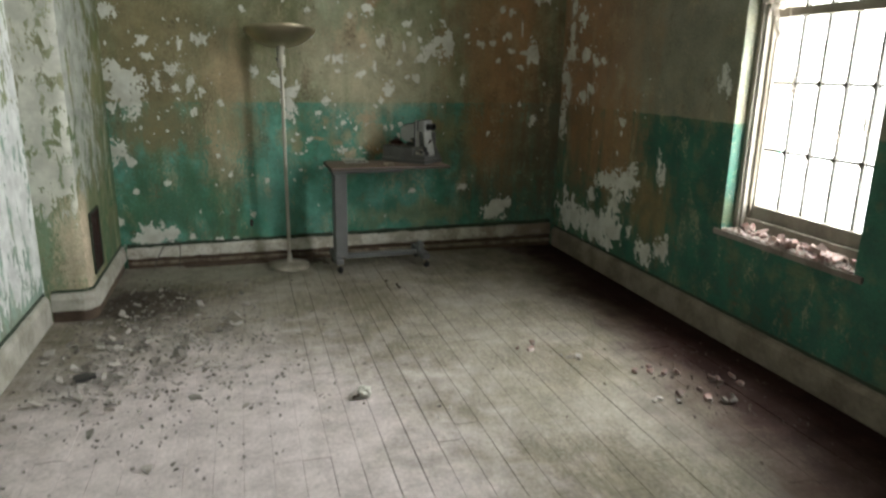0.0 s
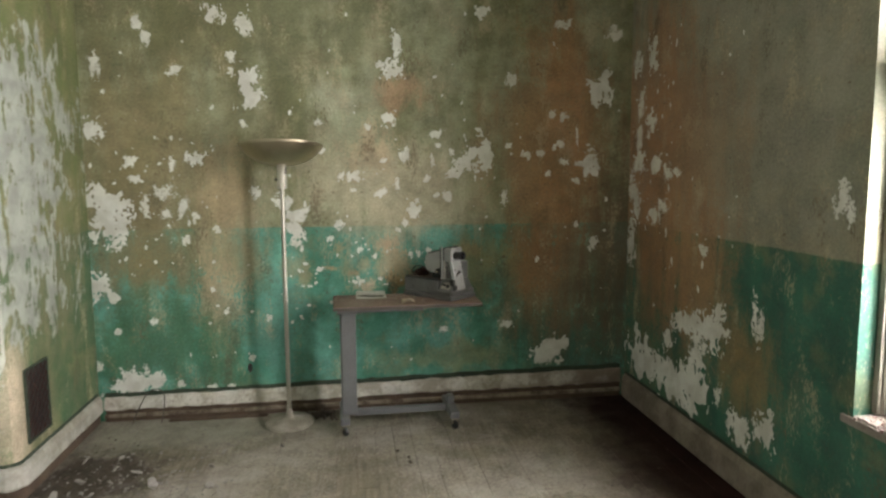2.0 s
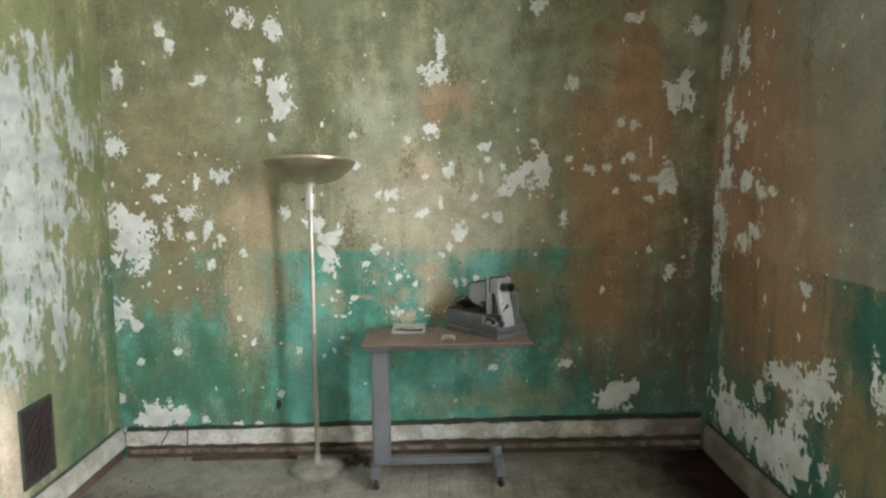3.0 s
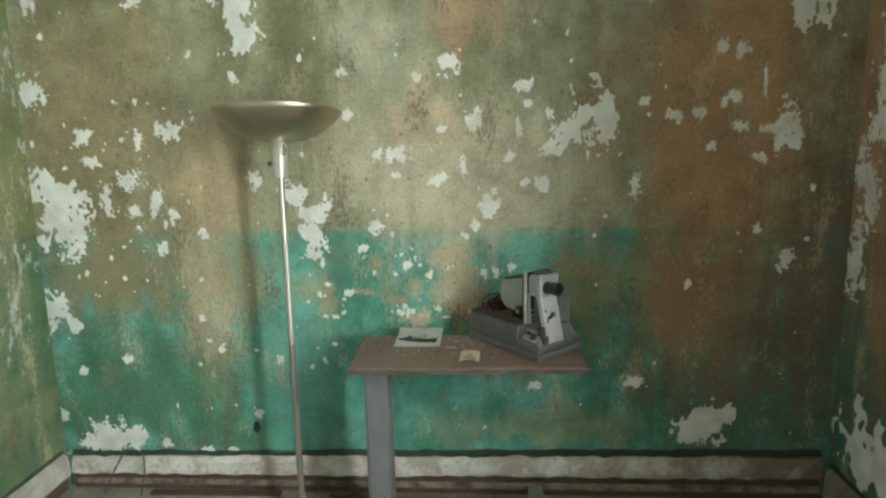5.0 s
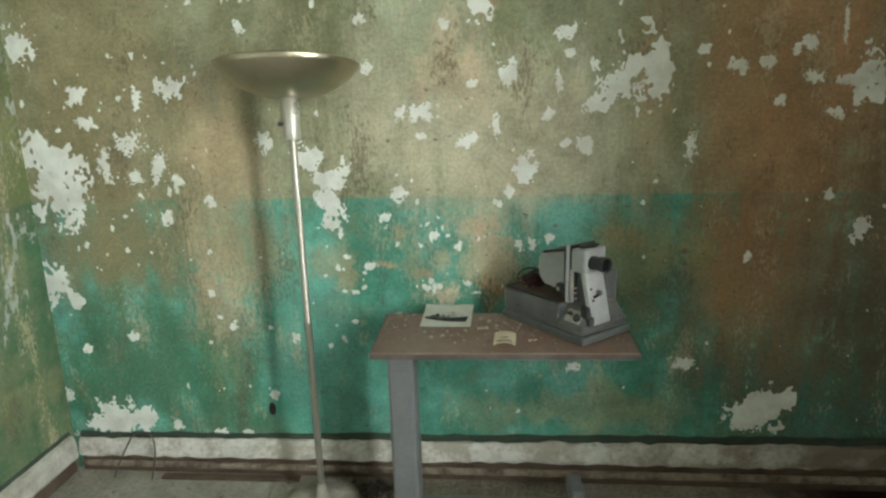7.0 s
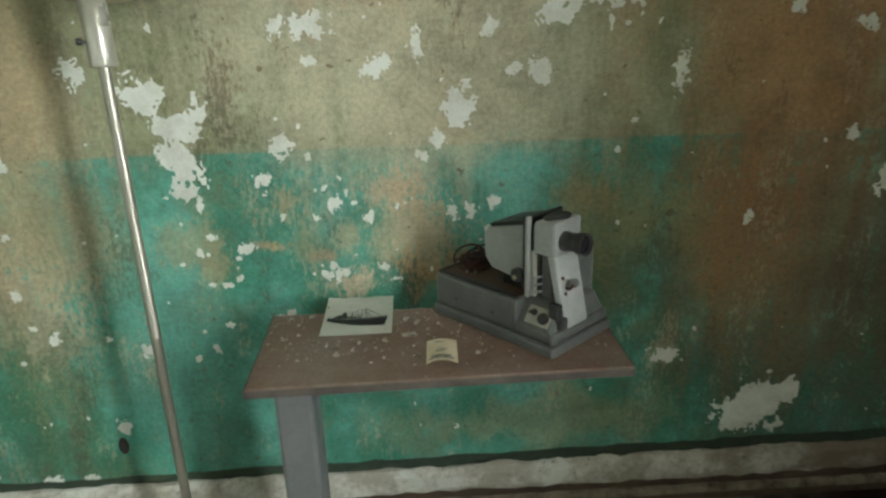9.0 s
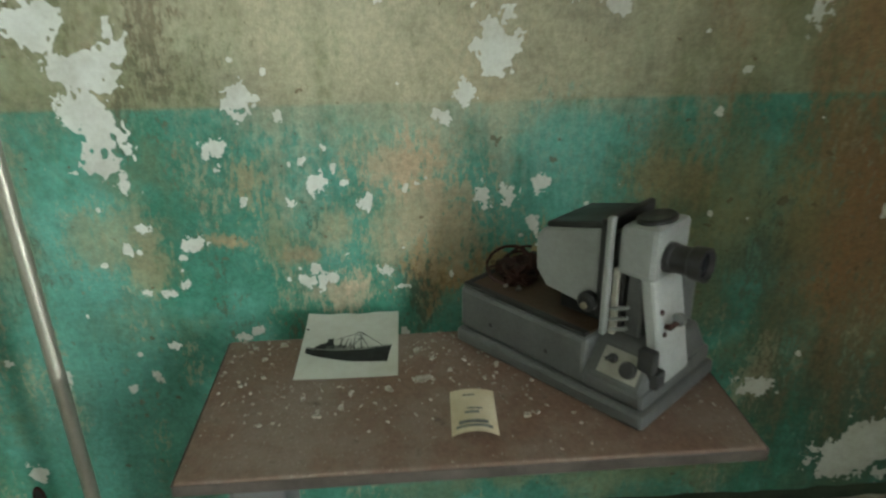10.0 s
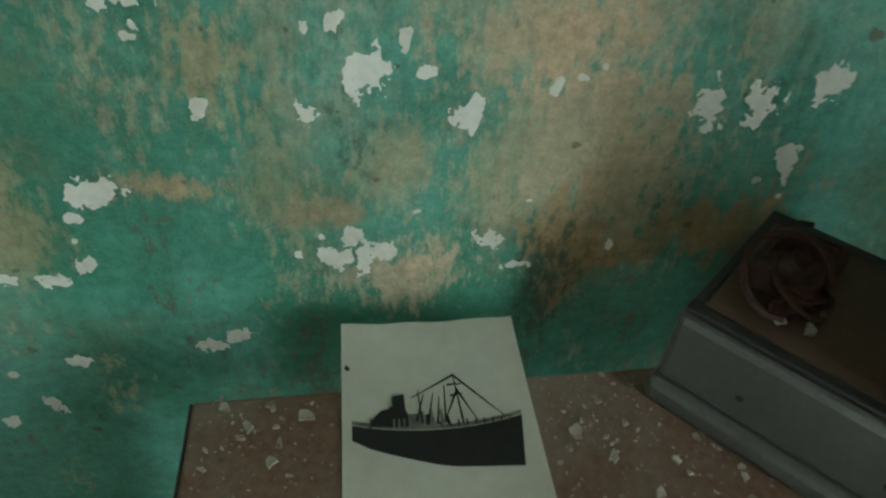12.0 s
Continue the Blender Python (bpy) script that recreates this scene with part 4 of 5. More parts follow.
# ---- overbed table ----
def overbed_table():
    t = thing("overbed_table", "grey enamel overbed table with a dusty brown laminate top", "table", pose(1.233, 5.306, 0, 0, 0, 1.3))
    part("tabletop", boxes(((-0.45, -0.200, TABLE_Z - 0.024), (0.45, 0.200, TABLE_Z)), bevel=0.004), "table_top", t)
    part("edge_trim", boxes(((-0.452, -0.2035, TABLE_Z - 0.023), (0.452, -0.2005, TABLE_Z - 0.003)), ((-0.4535, -0.2, TABLE_Z - 0.023), (-0.4505, 0.2, TABLE_Z - 0.003)), ((0.4505, -0.2, TABLE_Z - 0.023), (0.4535, 0.2, TABLE_Z - 0.003)), bevel=0.0012), "edge_band", t)
    part("underframe", boxes(((-0.42, -0.10, TABLE_Z - 0.058), (0.10, -0.07, TABLE_Z - 0.025)), ((-0.42, 0.03, TABLE_Z - 0.058), (0.10, 0.06, TABLE_Z - 0.025)), ((-0.43, -0.12, TABLE_Z - 0.06), (-0.31, 0.08, TABLE_Z - 0.0245)), bevel=0.004), "table_metal", t)
    part("column", boxes(((-0.415, -0.085, 0.10), (-0.318, 0.045, TABLE_Z - 0.06)), bevel=0.012), "table_metal", t)
    part("base_rail", boxes(((-0.33, 0.00, 0.065), (0.285, 0.045, 0.105)), bevel=0.006), "table_metal", t)
    for x in (-0.395, 0.285):
        foot = part("foot", boxes(((x - 0.03, -0.165, 0.062), (x + 0.03, 0.19, 0.112)), bevel=0.010), "table_metal", t)
    part("foot_post", boxes(((0.262, -0.01, 0.11), (0.308, 0.055, 0.165)), bevel=0.008), "table_metal", t)
    for x in (-0.395, 0.285):
        for y in (-0.145, 0.17):
            c = part("caster", lathe([(0, -0.011), (0.024, -0.011), (0.028, -0.006), (0.028, 0.006), (0.024, 0.011), (0, 0.011)], 20, pose(x, y - 0.012, 0.0285, 0, 90, 25)), "black", t, "black rubber caster")
            part("caster_fork", boxes(((x - 0.016, y - 0.012, 0.030), (x - 0.0125, y + 0.010, 0.064)), ((x + 0.0125, y - 0.012, 0.030), (x + 0.016, y + 0.010, 0.064)), ((x - 0.016, y - 0.012, 0.058), (x + 0.016, y + 0.012, 0.0645))), "steel", c)


overbed_table()


# ---- slide projector; its own x runs along the lens ----
def projector():
    at = pose(1.454, 5.398, TABLE_Z, 0, 0, -48.6)
    p = thing("slide_projector", "old grey slide projector with a black lens and an open tray", "projector", at)
    part("plinth", boxes(((-0.203, -0.121, 0.0), (0.212, 0.123, 0.030)), bevel=0.008), "grey_metal", p)
    part("body", boxes(((-0.200, -0.112, 0.030), (0.092, 0.112, 0.118)), ((0.086, -0.114, 0.030), (0.205, 0.114, 0.062)), bevel=0.009), "grey_metal", p)
    part("rim", boxes(((-0.196, -0.106, 0.118), (0.085, -0.092, 0.125)), ((-0.196, 0.092, 0.118), (0.085, 0.106, 0.125)), ((-0.196, -0.092, 0.118), (-0.186, 0.092, 0.125)), bevel=0.002), "black", p)
    part("tray", boxes(((-0.184, -0.090, 0.1185), (0.085, 0.090, 0.1225))), "tray", p, "dusty brown slide tray")
    # sloped control housing at the front
    bm = bmesh.new()
    prof = [(-0.1155, 0.058), (-0.070, 0.118), (-0.050, 0.128), (0.060, 0.128), (0.108, 0.060)]
    rings = [[bm.verts.new((x, y, z)) for y, z in prof] for x in (0.088, 0.200)]
    for k in range(5):
        bm.faces.new((rings[0][k], rings[1][k], rings[1][(k + 1) % 5], rings[0][(k + 1) % 5]))
    bm.faces.new(rings[0][::-1])
    bm.faces.new(rings[1])
    bmesh.ops.recalc_face_normals(bm, faces=bm.faces[:])
    bmesh.ops.bevel(bm, geom=bm.edges[:], offset=0.008, segments=3, affect="EDGES", profile=0.5)
    housing = part("control_housing", bm, "grey_metal", p)
    slope = pose(0.150, -0.0945, 0.0875, 53, 0, 0)
    part("control_bezel", box(bmesh.new(), (-0.044, -0.030, 0.0), (0.044, 0.030, 0.0035), 0.0015, slope), "grey_metal", housing)
    part("control_panel", box(bmesh.new(), (-0.036, -0.023, 0.003), (0.036, 0.023, 0.005), 0.001, slope), "plate", housing, "worn tan control plate with two knobs")
    part("small_knob", lathe([(0.008, 0.005), (0.008, 0.011), (0.006, 0.014), (0, 0.014)], 20, slope @ pose(-0.015, 0.006, 0)), "black", housing)
    part("small_knob_wing", box(bmesh.new(), (-0.010, -0.003, 0.012), (0.008, 0.003, 0.019), 0.001, slope @ pose(-0.015, 0.006, 0, 0, 0, 35)), "black", housing)
    part("large_knob", lathe([(0.014, 0.005), (0.014, 0.013), (0.012, 0.017), (0, 0.017)], 24, slope @ pose(0.017, -0.003, 0)), "black", housing)
    # lamp house, its top rising towards the lens
    bm = bmesh.new()
    rings = [[bm.verts.new((x, y, z)) for x, z in ((-0.020, 0.168), (0.083, 0.158), (0.083, 0.304), (-0.030, 0.277), (-0.046, 0.258), (-0.044, 0.196))] for y in (-0.080, 0.060)]
    for k in range(6):
        bm.faces.new((rings[0][k], rings[1][k], rings[1][(k + 1) % 6], rings[0][(k + 1) % 6]))
    bm.faces.new(rings[0])
    bm.faces.new(rings[1][::-1])
    bmesh.ops.recalc_face_normals(bm, faces=bm.faces[:])
    bmesh.ops.bevel(bm, geom=bm.edges[:], offset=0.006, segments=2, affect="EDGES", profile=0.5)
    house = part("lamp_house", bm, "pale_metal", p)
    bm = box(bmesh.new(), (-0.028, -0.076, 0.277), (0.085, 0.056, 0.290), 0.005)
    for v in bm.verts:
        v.co.z += 0.24 * (v.co.x + 0.028) - 0.003
    part("vent_cover", bm, "black", house, "black vented cover")
    part("lamp_house_foot", boxes(((-0.01, -0.05, 0.1225), (0.083, 0.045, 0.158)), bevel=0.004), "black", p)
    part("seam_strip", boxes(((0.0845, -0.084, 0.150), (0.096, 0.062, 0.322)), bevel=0.003), "black", p)
    part("gate_bar", boxes(((0.099, -0.092, 0.126), (0.110, -0.078, 0.332)), bevel=0.003), "pale_metal", p, "pale metal gate bar")
    part("gate_slot", boxes(((0.097, -0.070, 0.132), (0.128, 0.05, 0.300)), bevel=0.003), "black", p)
    part("focus_knob", lathe([(0.017, 0), (0.017, 0.014), (0.012, 0.018), (0, 0.018)], 24, pose(0.074, -0.081, 0.176, 90, 0, 0)), "black", p)
    part("knob_cap", lathe([(0.006, 0), (0.006, 0.003), (0, 0.004)], 14, pose(0.074, -0.099, 0.172, 90, 0, 0)), "steel", p)
    part("gate_plate", boxes(((0.112, -0.082, 0.128), (0.122, -0.071, 0.246)), bevel=0.002), "plate", p)
    for k in range(3):
        part("gate_clip", box(bmesh.new(), (-0.012, -0.005, -0.0025), (0.022, 0.003, 0.0025), 0.001, pose(0.126, -0.084, 0.142 + 0.019 * k, 0, -24, 0)), "pale_metal", p)
    # lens head over a white front plate, with a grey housing beside it
    bm = box(bmesh.new(), (0.118, -0.086, 0.240), (0.186, 0.016, 0.322), 0.010)
    for v in bm.verts:
        if v.co.z > 0.28:
            v.co.z += 0.12 * (v.co.x - 0.118)
    head = part("lens_head", bm, "pale_metal", p)
    part("top_opening", lathe([(0, 0), (0.029, 0), (0.029, 0.006), (0.025, 0.009), (0.0, 0.006)], 28, pose(0.152, -0.034, 0.3245, 0, -7, 0) @ Matrix.Diagonal((0.98, 1.4, 1, 1))), "black", head, "black oval opening")
    bm = box(bmesh.new(), (0.0, -0.084, 0.0), (0.026, 0.004, 0.188), 0.007)
    for v in bm.verts:
        v.co.x += 0.158 + (0.188 - v.co.z) * 0.14
        v.co.y += (0.188 - v.co.z) * 0.10
        v.co.z += 0.060
    column = part("front_plate", bm, "white_metal", p, "whitish enamel front plate")
    part("fan_housing", boxes(((0.118, 0.022, 0.060), (0.176, 0.092, 0.236)), bevel=0.012), "grey_metal", p)
    part("inner_block", boxes(((0.128, -0.062, 0.126), (0.158, 0.020, 0.242)), bevel=0.004), "grey_metal", p)
    part("lever", tube([(0.190, -0.050, 0.160), (0.205, -0.056, 0.164), (0.214, -0.046, 0.176)], 0.005, 8), "rust", column)
    part("lever_knob", lathe([(0, -0.008), (0.010, -0.006), (0.011, 0.003), (0, 0.007)], 14, pose(0.213, -0.045, 0.178, 90)), "grey_metal", column)
    for y, z in ((-0.064, 0.190), (-0.058, 0.150)):
        part("rivet", lathe([(0, 0), (0.005, 0.0), (0.004, 0.003), (0, 0.004)], 10, pose(0.184 + 0.14 * (0.248 - z), y, z, 0, 80, 0)), "rust", column)
    part("latch", boxes(((0.176, -0.096, 0.092), (0.206, -0.078, 0.132)), ((0.192, -0.092, 0.066), (0.214, -0.066, 0.096)), bevel=0.004), "black", p)
    lens_at = pose(0.184, -0.052, 0.279, 0, 86, 0)
    barrel = part("lens_barrel", lathe([(0, 0.0), (0.024, 0.0), (0.024, 0.012), (0.022, 0.014), (0.022, 0.040), (0.0255, 0.043), (0.0265, 0.064), (0.024, 0.065), (0.021, 0.056), (0, 0.056)], 32, lens_at), "black", p, "black lens barrel", False)
    part("lens_glass", lathe([(0, 0.0595), (0.012, 0.0585), (0.0208, 0.0565)], 24, lens_at), "dark_glass", barrel)
    for x, y in ((-0.12, -0.112), (0.01, -0.112)):
        part("screw", lathe([(0, 0), (0.004, 0), (0.004, 0.002), (0, 0.0025)], 10, pose(x, y + 0.002, 0.062, 90, 0, 0)), "black", p)


projector()


def broken_reel():
    """A crushed, rusted heap of spool and film on the tray."""
    at = pose(1.454, 5.398, TABLE_Z, 0, 0, -48.6) @ pose(-0.135, -0.010, 0.1225)
    rng = random.Random(8)
    reel = thing("film_spool", "crushed rusty brown spool lying on the projector", "spool", at)
    bm = bmesh.new()
    for v in bmesh.ops.create_icosphere(bm, subdivisions=4, radius=0.034)["verts"]:
        v.co *= 1 + 0.55 * noise.noise(v.co * 40) + 0.25 * noise.noise(v.co * 110)
        v.co = Vector((v.co.x, v.co.y * 1.3, max(v.co.z * 0.75 + 0.014, 0.0)))
    part("crushed_core", bm, "rust", reel)
    for i in range(10):
        r, tilt = rng.uniform(0.024, 0.042), Euler((rng.gauss(0, 0.35), rng.gauss(0, 0.35), 0)).to_matrix()
        a0, sweep = rng.uniform(0, 6.3), rng.uniform(2.5, 5.8)
        c = Vector((rng.gauss(0, 0.006), rng.gauss(0, 0.012), rng.uniform(0.010, 0.040)))
        pts = [c + tilt @ Vector((r * math.cos(a0 + sweep * k / 12), 1.15 * r * math.sin(a0 + sweep * k / 12), 0)) for k in range(13)]
        part("coil", tube([Vector((q.x, q.y, max(q.z, 0.004))) for q in pts], rng.uniform(0.0025, 0.0045), 5), "rust", reel)
    for k, (x, y) in enumerate(((0.035, -0.052), (0.012, -0.064))):
        bm = bmesh.new()
        chip_into(bm, (0, 0, 0), 0.009 - 0.002 * k, 0.006, rng, 0.5)
        c = tagged(link("plaster_crumb", bm, "chip"), "white crumb of plaster on the projector tray", "debris", "crumbs on the projector")
        c.matrix_world = Matrix.Translation(at @ Vector((x, y * 0.85, 0.0)))


broken_reel()


# ---- photograph and card ----
def curled(w, d, lift, steps=14):
    """A sheet of card whose far edge and corners have curled up. Returns its mesh and its height at a place."""
    def height(x, y):
        far = max(0.0, (y / d - 0.35) / 0.65)
        side = abs(x / w - 0.5) * 2
        return 0.0006 + lift * (far ** 2 * (0.75 + 0.30 * side + 0.16 * math.sin(17 * x / w + 1.0) * far) + 0.18 * side ** 3)

    bm = bmesh.new()
    grid = [[[bm.verts.new((w * i / steps, d * k / steps, height(w * i / steps, d * k / steps) + t)) for k in range(steps + 1)] for i in range(steps + 1)] for t in (0.0, 0.0006)]
    for i in range(steps):
        for k in range(steps):
            for g, flip in ((grid[0], True), (grid[1], False)):
                ring = (g[i][k], g[i + 1][k], g[i + 1][k + 1], g[i][k + 1])
                bm.faces.new(ring[::-1] if flip else ring)
    return bm, height


def photo():
    """A large print of a steamer at sea, seen from its bow."""
    w, d = 0.190, 0.232
    ph = thing("photograph", "curled black and white photograph of a steamship on the tabletop", "photograph", pose(0.925, 5.349, TABLE_Z, 0, 0, 0.3))
    bm, height = curled(w, d, 0.007)
    part("print", bm, "paper", ph)

    def shape(name, outline, material, up=0.0012, low=0.03):
        """A printed shape, laid close over the curved sheet."""
        bm = bmesh.new()
        outline = outline if name in ("hull", "rail", "stain") else [(x, y - low) for x, y in outline]
        vs = [bm.verts.new((x * w, y * d, height(x * w, y * d) + up)) for x, y in outline]
        bm.faces.new(vs)
        part(name, bm, material, ph)

    hull_top = lambda s: 0.405 + 0.045 * (2 * s - 1) ** 2
    hull_low = lambda s: 0.378 - 0.12 * min(1.0, s * 1.8) ** 0.7 - 0.05 * s
    n = 10
    for i in range(n):
        a, b = i / n, (i + 1) / n
        xa, xb = 0.05 + 0.88 * a, 0.05 + 0.88 * b
        la, lb = 0.05 + 0.84 * a, 0.05 + 0.84 * b
        shape("hull", [(la, hull_low(a)), (lb, hull_low(b)), (xb, hull_top(b)), (xa, hull_top(a))], "ink")
        shape("rail", [(xa, hull_top(a) + 0.005), (xb, hull_top(b) + 0.005), (xb, hull_top(b) + 0.025), (xa, hull_top(a) + 0.025)], "ink_grey", 0.0010)
    shape("superstructure", [(0.20, 0.46), (0.48, 0.455), (0.47, 0.505), (0.40, 0.520), (0.24, 0.525)], "ink_grey", 0.0012)
    shape("funnel", [(0.26, 0.50), (0.33, 0.50), (0.325, 0.625), (0.262, 0.615)], "ink", 0.0016)
    shape("deckhouse", [(0.14, 0.47), (0.26, 0.465), (0.255, 0.555), (0.20, 0.545), (0.15, 0.50)], "ink", 0.0016)
    rng = random.Random(17)
    for k in range(16):
        x, top = 0.135 + 0.0265 * k, 0.49 + 0.05 * rng.random() + (0.035 if 3 < k < 8 else 0.0)
        shape("deck_gear", [(x, 0.462), (x + 0.018, 0.46), (x + 0.016 + rng.uniform(-0.006, 0.006), top), (x + rng.uniform(-0.004, 0.006), top - 0.008)], rng.choice(("ink", "ink_grey", "ink")), 0.0014)
    for k in range(9):
        x = 0.50 + 0.045 * k
        shape("rail_post", [(x, 0.452), (x + 0.010, 0.452), (x + 0.009, 0.475 + 0.016 * rng.random()), (x + 0.001, 0.478)], "ink", 0.0014)
    for x, y, tx, ty in ((0.62, 0.46, 0.60, 0.72), (0.605, 0.62, 0.52, 0.46), (0.605, 0.64, 0.70, 0.46), (0.38, 0.48, 0.43, 0.62), (0.44, 0.47, 0.48, 0.62), (0.49, 0.47, 0.51, 0.60), (0.56, 0.66, 0.65, 0.66), (0.60, 0.71, 0.84, 0.48), (0.41, 0.47, 0.40, 0.64), (0.53, 0.47, 0.545, 0.66), (0.60, 0.71, 0.36, 0.60), (0.57, 0.60, 0.64, 0.61)):
        dx, dy = tx - x, ty - y
        ln = math.hypot(dx, dy)
        ox, oy = -dy / ln * 0.006, dx / ln * 0.006
        shape("mast", [(x - ox, y - oy), (x + ox, y + oy), (tx + ox * 0.4, ty + oy * 0.4), (tx - ox * 0.4, ty - oy * 0.4)], "ink", 0.0018)
    shape("smoke", [(0.42, 0.66), (0.58, 0.74), (0.62, 0.82), (0.50, 0.80), (0.40, 0.72)], "paper", 0.0009)
    shape("stain", [(0.015, 0.74), (0.04, 0.73), (0.045, 0.75), (0.02, 0.765)], "ink", 0.0010)


photo()


def small_card():
    c = thing("small_card", "small curled yellowed card with faded print on the tabletop", "card", pose(1.203, 5.172, TABLE_Z, 0, 0, -1.5))
    height = lambda x, y: 0.0006 + 0.011 * (1 - (2 * x / 0.076 - 1) ** 2) * (1.0 - 0.4 * y / 0.12)
    bm = bmesh.new()
    rows = [[[bm.verts.new((0.076 * i / 12, 0.12 * k / 8, height(0.076 * i / 12, 0.12 * k / 8) + t)) for k in range(9)] for i in range(13)] for t in (0.0, 0.0005)]
    for i in range(12):
        for k in range(8):
            for g, flip in ((rows[0], True), (rows[1], False)):
                ring = (g[i][k], g[i + 1][k], g[i + 1][k + 1], g[i][k + 1])
                bm.faces.new(ring[::-1] if flip else ring)
    part("sheet", bm, "card", c)
    for x0, x1, y0, y1 in ((0.10, 0.88, 0.10, 0.16), (0.16, 0.80, 0.18, 0.26), (0.30, 0.62, 0.40, 0.46), (0.36, 0.70, 0.50, 0.54), (0.28, 0.55, 0.82, 0.86)):
        bm = bmesh.new()
        line = [x0 + (x1 - x0) * k / 6 for k in range(7)]
        low, high = ([bm.verts.new((x * 0.076, y * 0.12, height(x * 0.076, y * 0.12) + 0.0009)) for x in line] for y in (y0, y1))
        for k in range(6):
            bm.faces.new((low[k], low[k + 1], high[k + 1], high[k]))
        part("faded_print", bm, "ink_grey", c)


small_card()


def table_crumbs():
    rng, bm = random.Random(21), bmesh.new()
    for i in range(1300):
        x, y = rng.uniform(0.79, 1.67), 5.50 - abs(rng.gauss(0, 0.17))
        if not 5.115 < y < 5.5 or (0.915 < x < 1.125 and 5.34 < y):
            continue
        s = rng.choice((0.0012, 0.0015, 0.0018, 0.0022, 0.0030, 0.0050)) * rng.uniform(0.7, 1.3)
        chip_into(bm, (x, y, TABLE_Z), s, s * 0.35, rng, 0.2)
    tagged(link("plaster_crumbs", bm, "crumb"), "small white crumbs of plaster scattered on the tabletop", "debris", kind="stuff")
    for x, y, s in ((1.16, 5.335, 0.022), (1.10, 5.31, 0.011), (0.98, 5.24, 0.010), (0.89, 5.47, 0.012), (0.86, 5.42, 0.009), (1.33, 5.22, 0.010), (0.95, 5.29, 0.008),
                    (0.835, 5.46, 0.010), (0.81, 5.485, 0.008), (0.87, 5.36, 0.007), (1.15, 5.43, 0.010), (1.18, 5.40, 0.008), (1.21, 5.36, 0.009), (1.02, 5.26, 0.009)):
        bm = bmesh.new()
        chip_into(bm, (0, 0, 0), s, 0.003, rng, 0.15)
        tagged(link("paint_flake", bm, "crumb"), "pale flake of paint on the tabletop", "debris", "paint flakes on the table").location = (x, y, TABLE_Z)


table_crumbs()


# ---- on the floor ----
def fallen():
    rng = random.Random(30)
    # larger broken plates in front of the chimney breast
    for i in range(210):
        x, y = rng.gauss(-0.34, 0.27), rng.gauss(4.02, 0.42)
        if rng.random() < 0.25:
            x, y = rng.gauss(-0.62, 0.16), rng.gauss(3.55, 0.22)
        if x < -0.90 or (x < PIER_X + 0.06 and y > PIER_Y - 0.08) or y > 5.3:
            continue
        s = rng.uniform(0.012, 0.036) * rng.choice((1.0, 1.0, 1.6))
        bm = bmesh.new()
        chip_into(bm, (0, 0, 0), s, rng.uniform(0.002, 0.006), rng, 0.42)
        tagged(link("plaster_piece", bm, "chip"), "broken flat piece of fallen plaster on the floor", "debris", "fallen plaster pieces").location = (x, y, 0.001)
    bm = bmesh.new()
    for i in range(1500):
        x, y = rng.gauss(-0.30, 0.36), rng.gauss(4.05, 0.6)
        if x < -0.93 or (x < PIER_X + 0.04 and y > PIER_Y - 0.05) or y > 5.55:
            continue
        s = rng.uniform(0.003, 0.014)
        chip_into(bm, (x, y, 0.001), s, s * 0.35, rng, 0.3)
    tagged(link("plaster_grit", bm, "chip"), "grey plaster crumbs strewn over the floorboards", "debris", kind="stuff")
    bm = bmesh.new()
    for i in range(80):
        x, y = rng.uniform(-0.9, 2.7), rng.uniform(0.6, 5.4)
        s = rng.uniform(0.002, 0.010)
        chip_into(bm, (x, y, 0.001), s, s * 0.4, rng, 0.3)
    for i in range(300):
        s = rng.uniform(0.003, 0.010)
        chip_into(bm, (rng.gauss(-0.50, 0.14), rng.gauss(4.75, 0.22), 0.001) if i < 150 else (rng.gauss(2.35, 0.22), rng.gauss(2.9, 0.35), 0.001), s, s * 0.6, rng, 0.4)
    # dark chips added in place of a dark hole in the skirting
    for i in range(70):
        s = rng.uniform(0.006, 0.024)
        chip_into(bm, (rng.gauss(0.68, 0.05), min(5.56, rng.gauss(5.50, 0.035)), 0.001), s, s * 0.7, rng, 0.5)
    tagged(link("dark_grit", bm, "dirt"), "dark crumbs of dirt over the floorboards, and chips in place of a skirting hole", "debris", kind="stuff")
    for x, y, s, m in ((1.66, 3.47, 0.035, "rubble"), (1.84, 3.30, 0.030, "chip"), (2.15, 3.05, 0.040, "rubble"), (2.25, 2.98, 0.036, "rubble"), (2.22, 2.75, 0.045, "rubble"),
                       (2.05, 2.70, 0.030, "chip"), (2.42, 2.85, 0.050, "rubble"), (2.50, 2.78, 0.040, "rubble"), (2.36, 2.62, 0.035, "chip"), (1.19, 4.77, 0.024, "dirt"), (1.0, 2.9, 0.022, "chip"), (0.45, 3.2, 0.018, "chip")):
        for k in range(3):
            bm = bmesh.new()
            chip_into(bm, (0, 0, 0), s * rng.uniform(0.4, 1.0), s * 0.35, rng, 0.3)
            tagged(link("rubble_piece", bm, m), "crumbled bit of brick and plaster on the floor", "debris", "rubble on the floor").location = (x + rng.gauss(0, 0.035), y + rng.gauss(0, 0.03), 0.001)
    bm = bmesh.new()
    for v in bmesh.ops.create_icosphere(bm, subdivisions=3, radius=0.034)["verts"]:
        v.co *= 1 + 0.5 * noise.noise(v.co * 45) + 0.25 * noise.noise(v.co * 120)
        v.co.z = max(v.co.z * 0.8 + 0.026, 0.0)
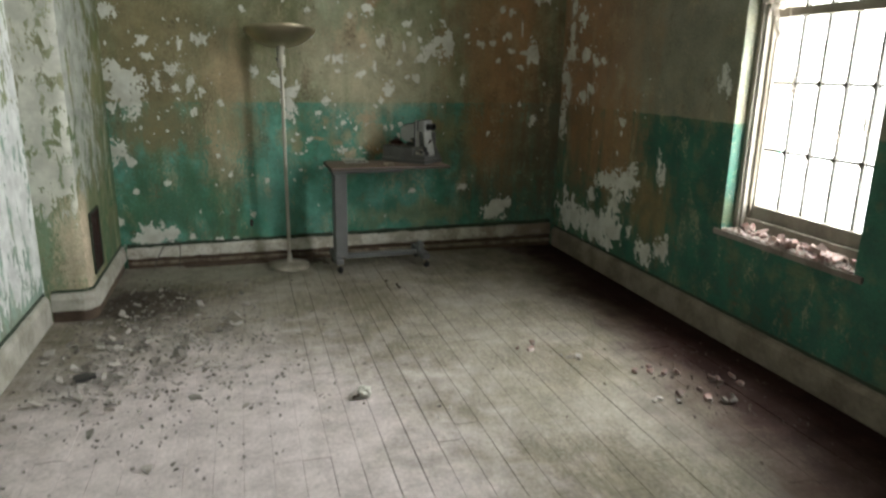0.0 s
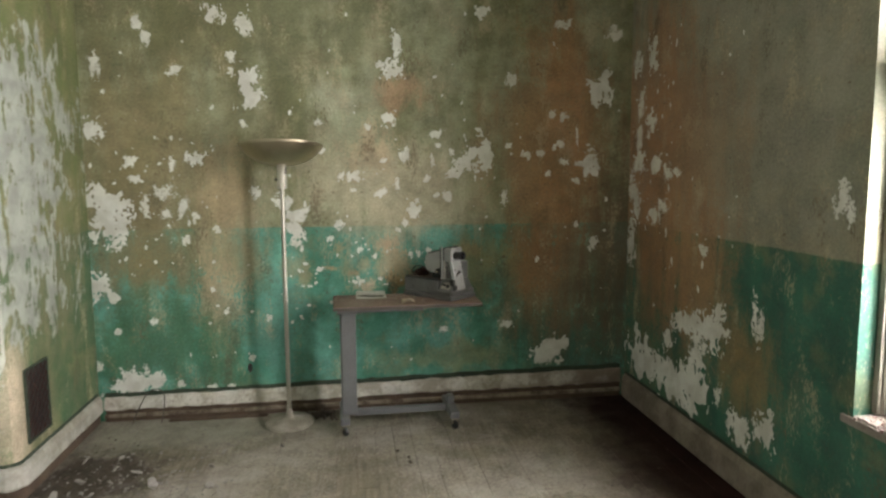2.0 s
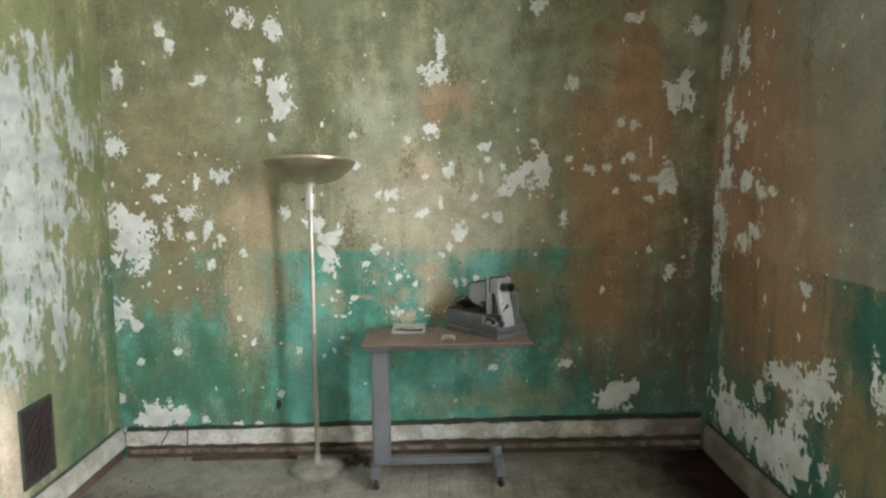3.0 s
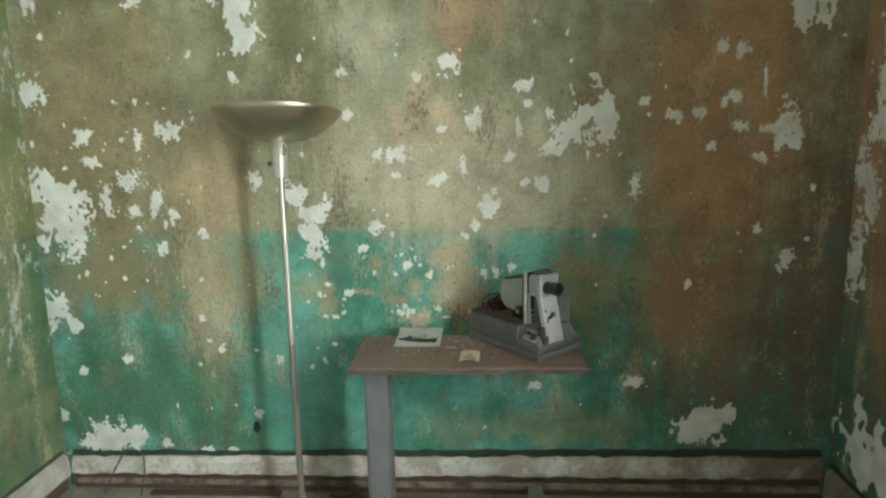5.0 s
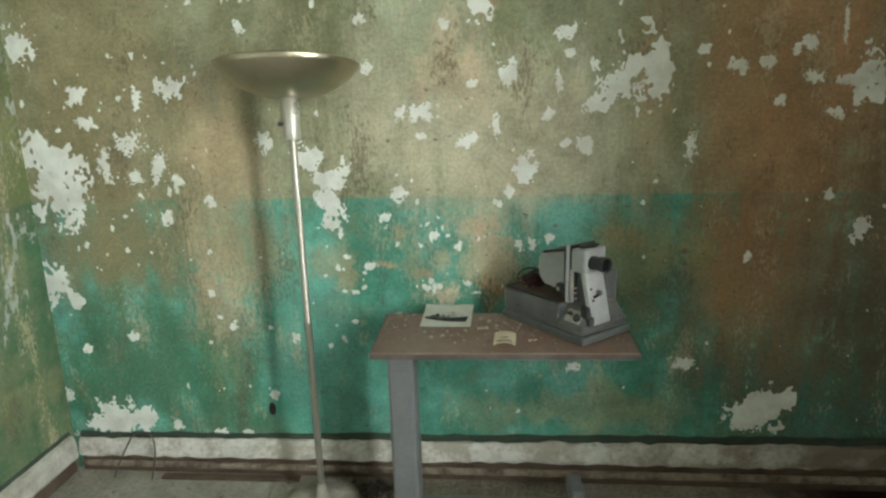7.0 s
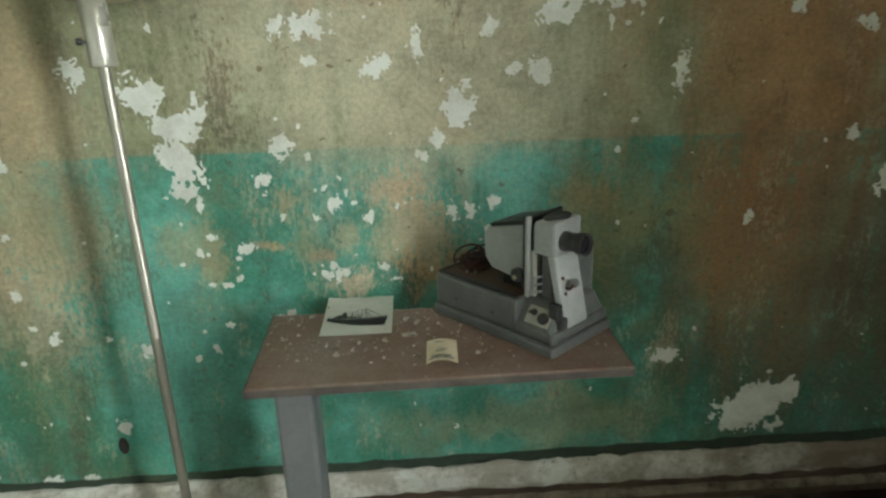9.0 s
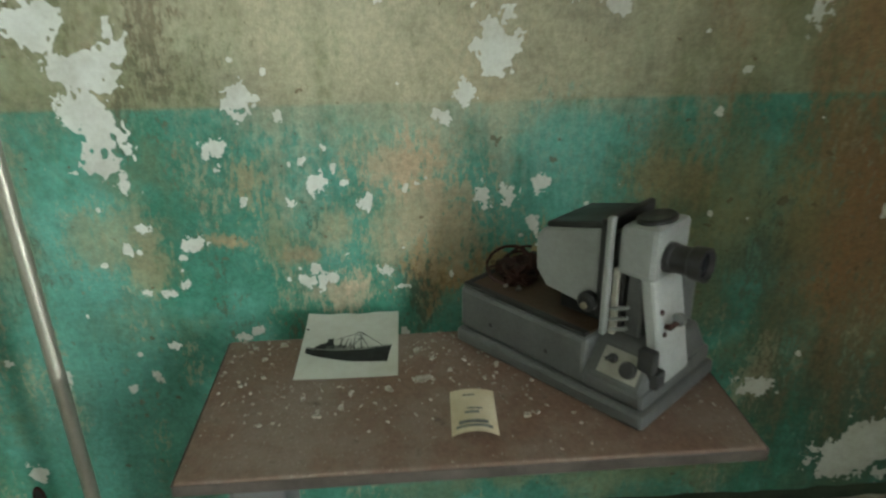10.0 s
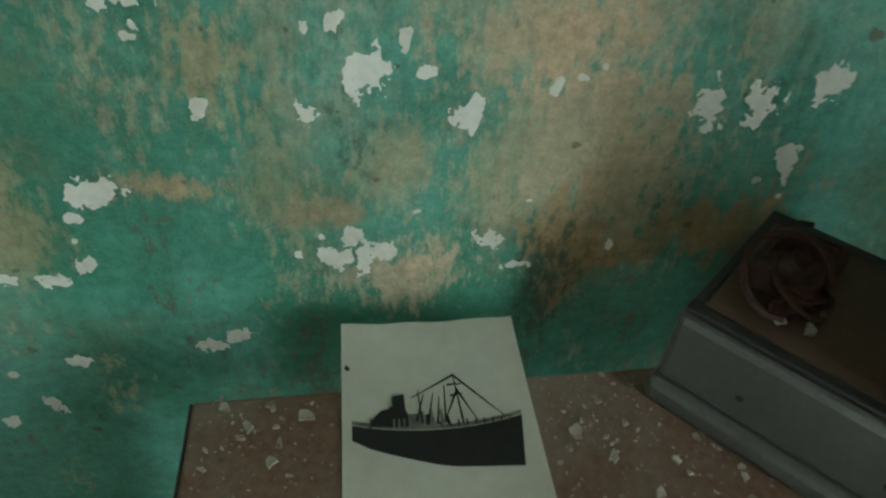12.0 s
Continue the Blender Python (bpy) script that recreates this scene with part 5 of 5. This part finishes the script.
    tagged(link("paper_scrap", bm, "paper"), "crumpled scrap of white paper on the floorboards", "paper").matrix_world = pose(0.68, 3.11, 0.001)
    bm = bmesh.new()
    chip_into(bm, (0, 0, 0), 0.034, 0.012, rng, 0.3)
    tagged(link("rust_scrap", bm, "rotten"), "rotten brown splinter of wood beside crumpled paper", "debris").location = (0.635, 3.09, 0.001)
    bm = bmesh.new()
    chip_into(bm, (0, 0, 0), 0.075, 0.025, rng, 0.05)
    tagged(link("charred_lump", bm, "black"), "charred black lump lying among plaster pieces", "debris").location = (-0.64, 3.62, 0.001)


fallen()


def loose_boards():
    for x0, x1, y, z, m, h in ((-0.30, 0.33, 5.545, 0.0, "rotten", 0.012),):
        bm = box(bmesh.new(), (0, 0, 0), (x1 - x0, 0.04, h), 0.003)
        for v in bm.verts:
            v.co.y += 0.006 * noise.noise(Vector((v.co.x * 4, 1, 2)))
        tagged(link("loose_board", bm, m), "loose dusty board lying along the skirting", "board", "boards by the skirting").matrix_world = pose(x0, y, 0.001, 0, 0, 0.6)


loose_boards()


def cable():
    pts = [(-0.52, 5.55, 0.004), (-0.50, 5.56, 0.06), (-0.46, 5.575, 0.14), (-0.42, 5.58, 0.20), (-0.37, 5.58, 0.215), (-0.33, 5.575, 0.19), (-0.325, 5.57, 0.12), (-0.335, 5.56, 0.05), (-0.34, 5.54, 0.004)]
    smooth = []
    for i in range(len(pts) - 1):
        p = [Vector(pts[max(0, min(len(pts) - 1, i + k))]) for k in (-1, 0, 1, 2)]
        for s in (0, 0.25, 0.5, 0.75):
            smooth.append(0.5 * (2 * p[1] + (p[2] - p[0]) * s + (2 * p[0] - 5 * p[1] + 4 * p[2] - p[3]) * s * s + (3 * p[1] - p[0] - 3 * p[2] + p[3]) * s ** 3))
    tagged(link("cable_loop", tube(smooth + [Vector(pts[-1])], 0.004, 7), "wire", smooth=True), "stiff dark cable looping up by the skirting", "cable")


cable()


def wall_outlet():
    """A small oval hole with a metal rim, where a cable once left the wall."""
    hole = thing("wall_outlet", "small dark oval outlet hole low in the wall", "outlet", pose(0.215, BACK - 0.001, 0.315, 90, 0, 0))
    part("rim", lathe([(0.013, 0.0), (0.019, 0.0), (0.0185, 0.004), (0.014, 0.005), (0.013, 0.001)], 24, Matrix.Diagonal((0.8, 1.6, 1, 1))), "rust", hole)
    part("recess", lathe([(0, 0.0012), (0.0135, 0.0012), (0.0135, 0.0018), (0, 0.0018)], 24, Matrix.Diagonal((0.8, 1.6, 1, 1))), "black", hole)


wall_outlet()
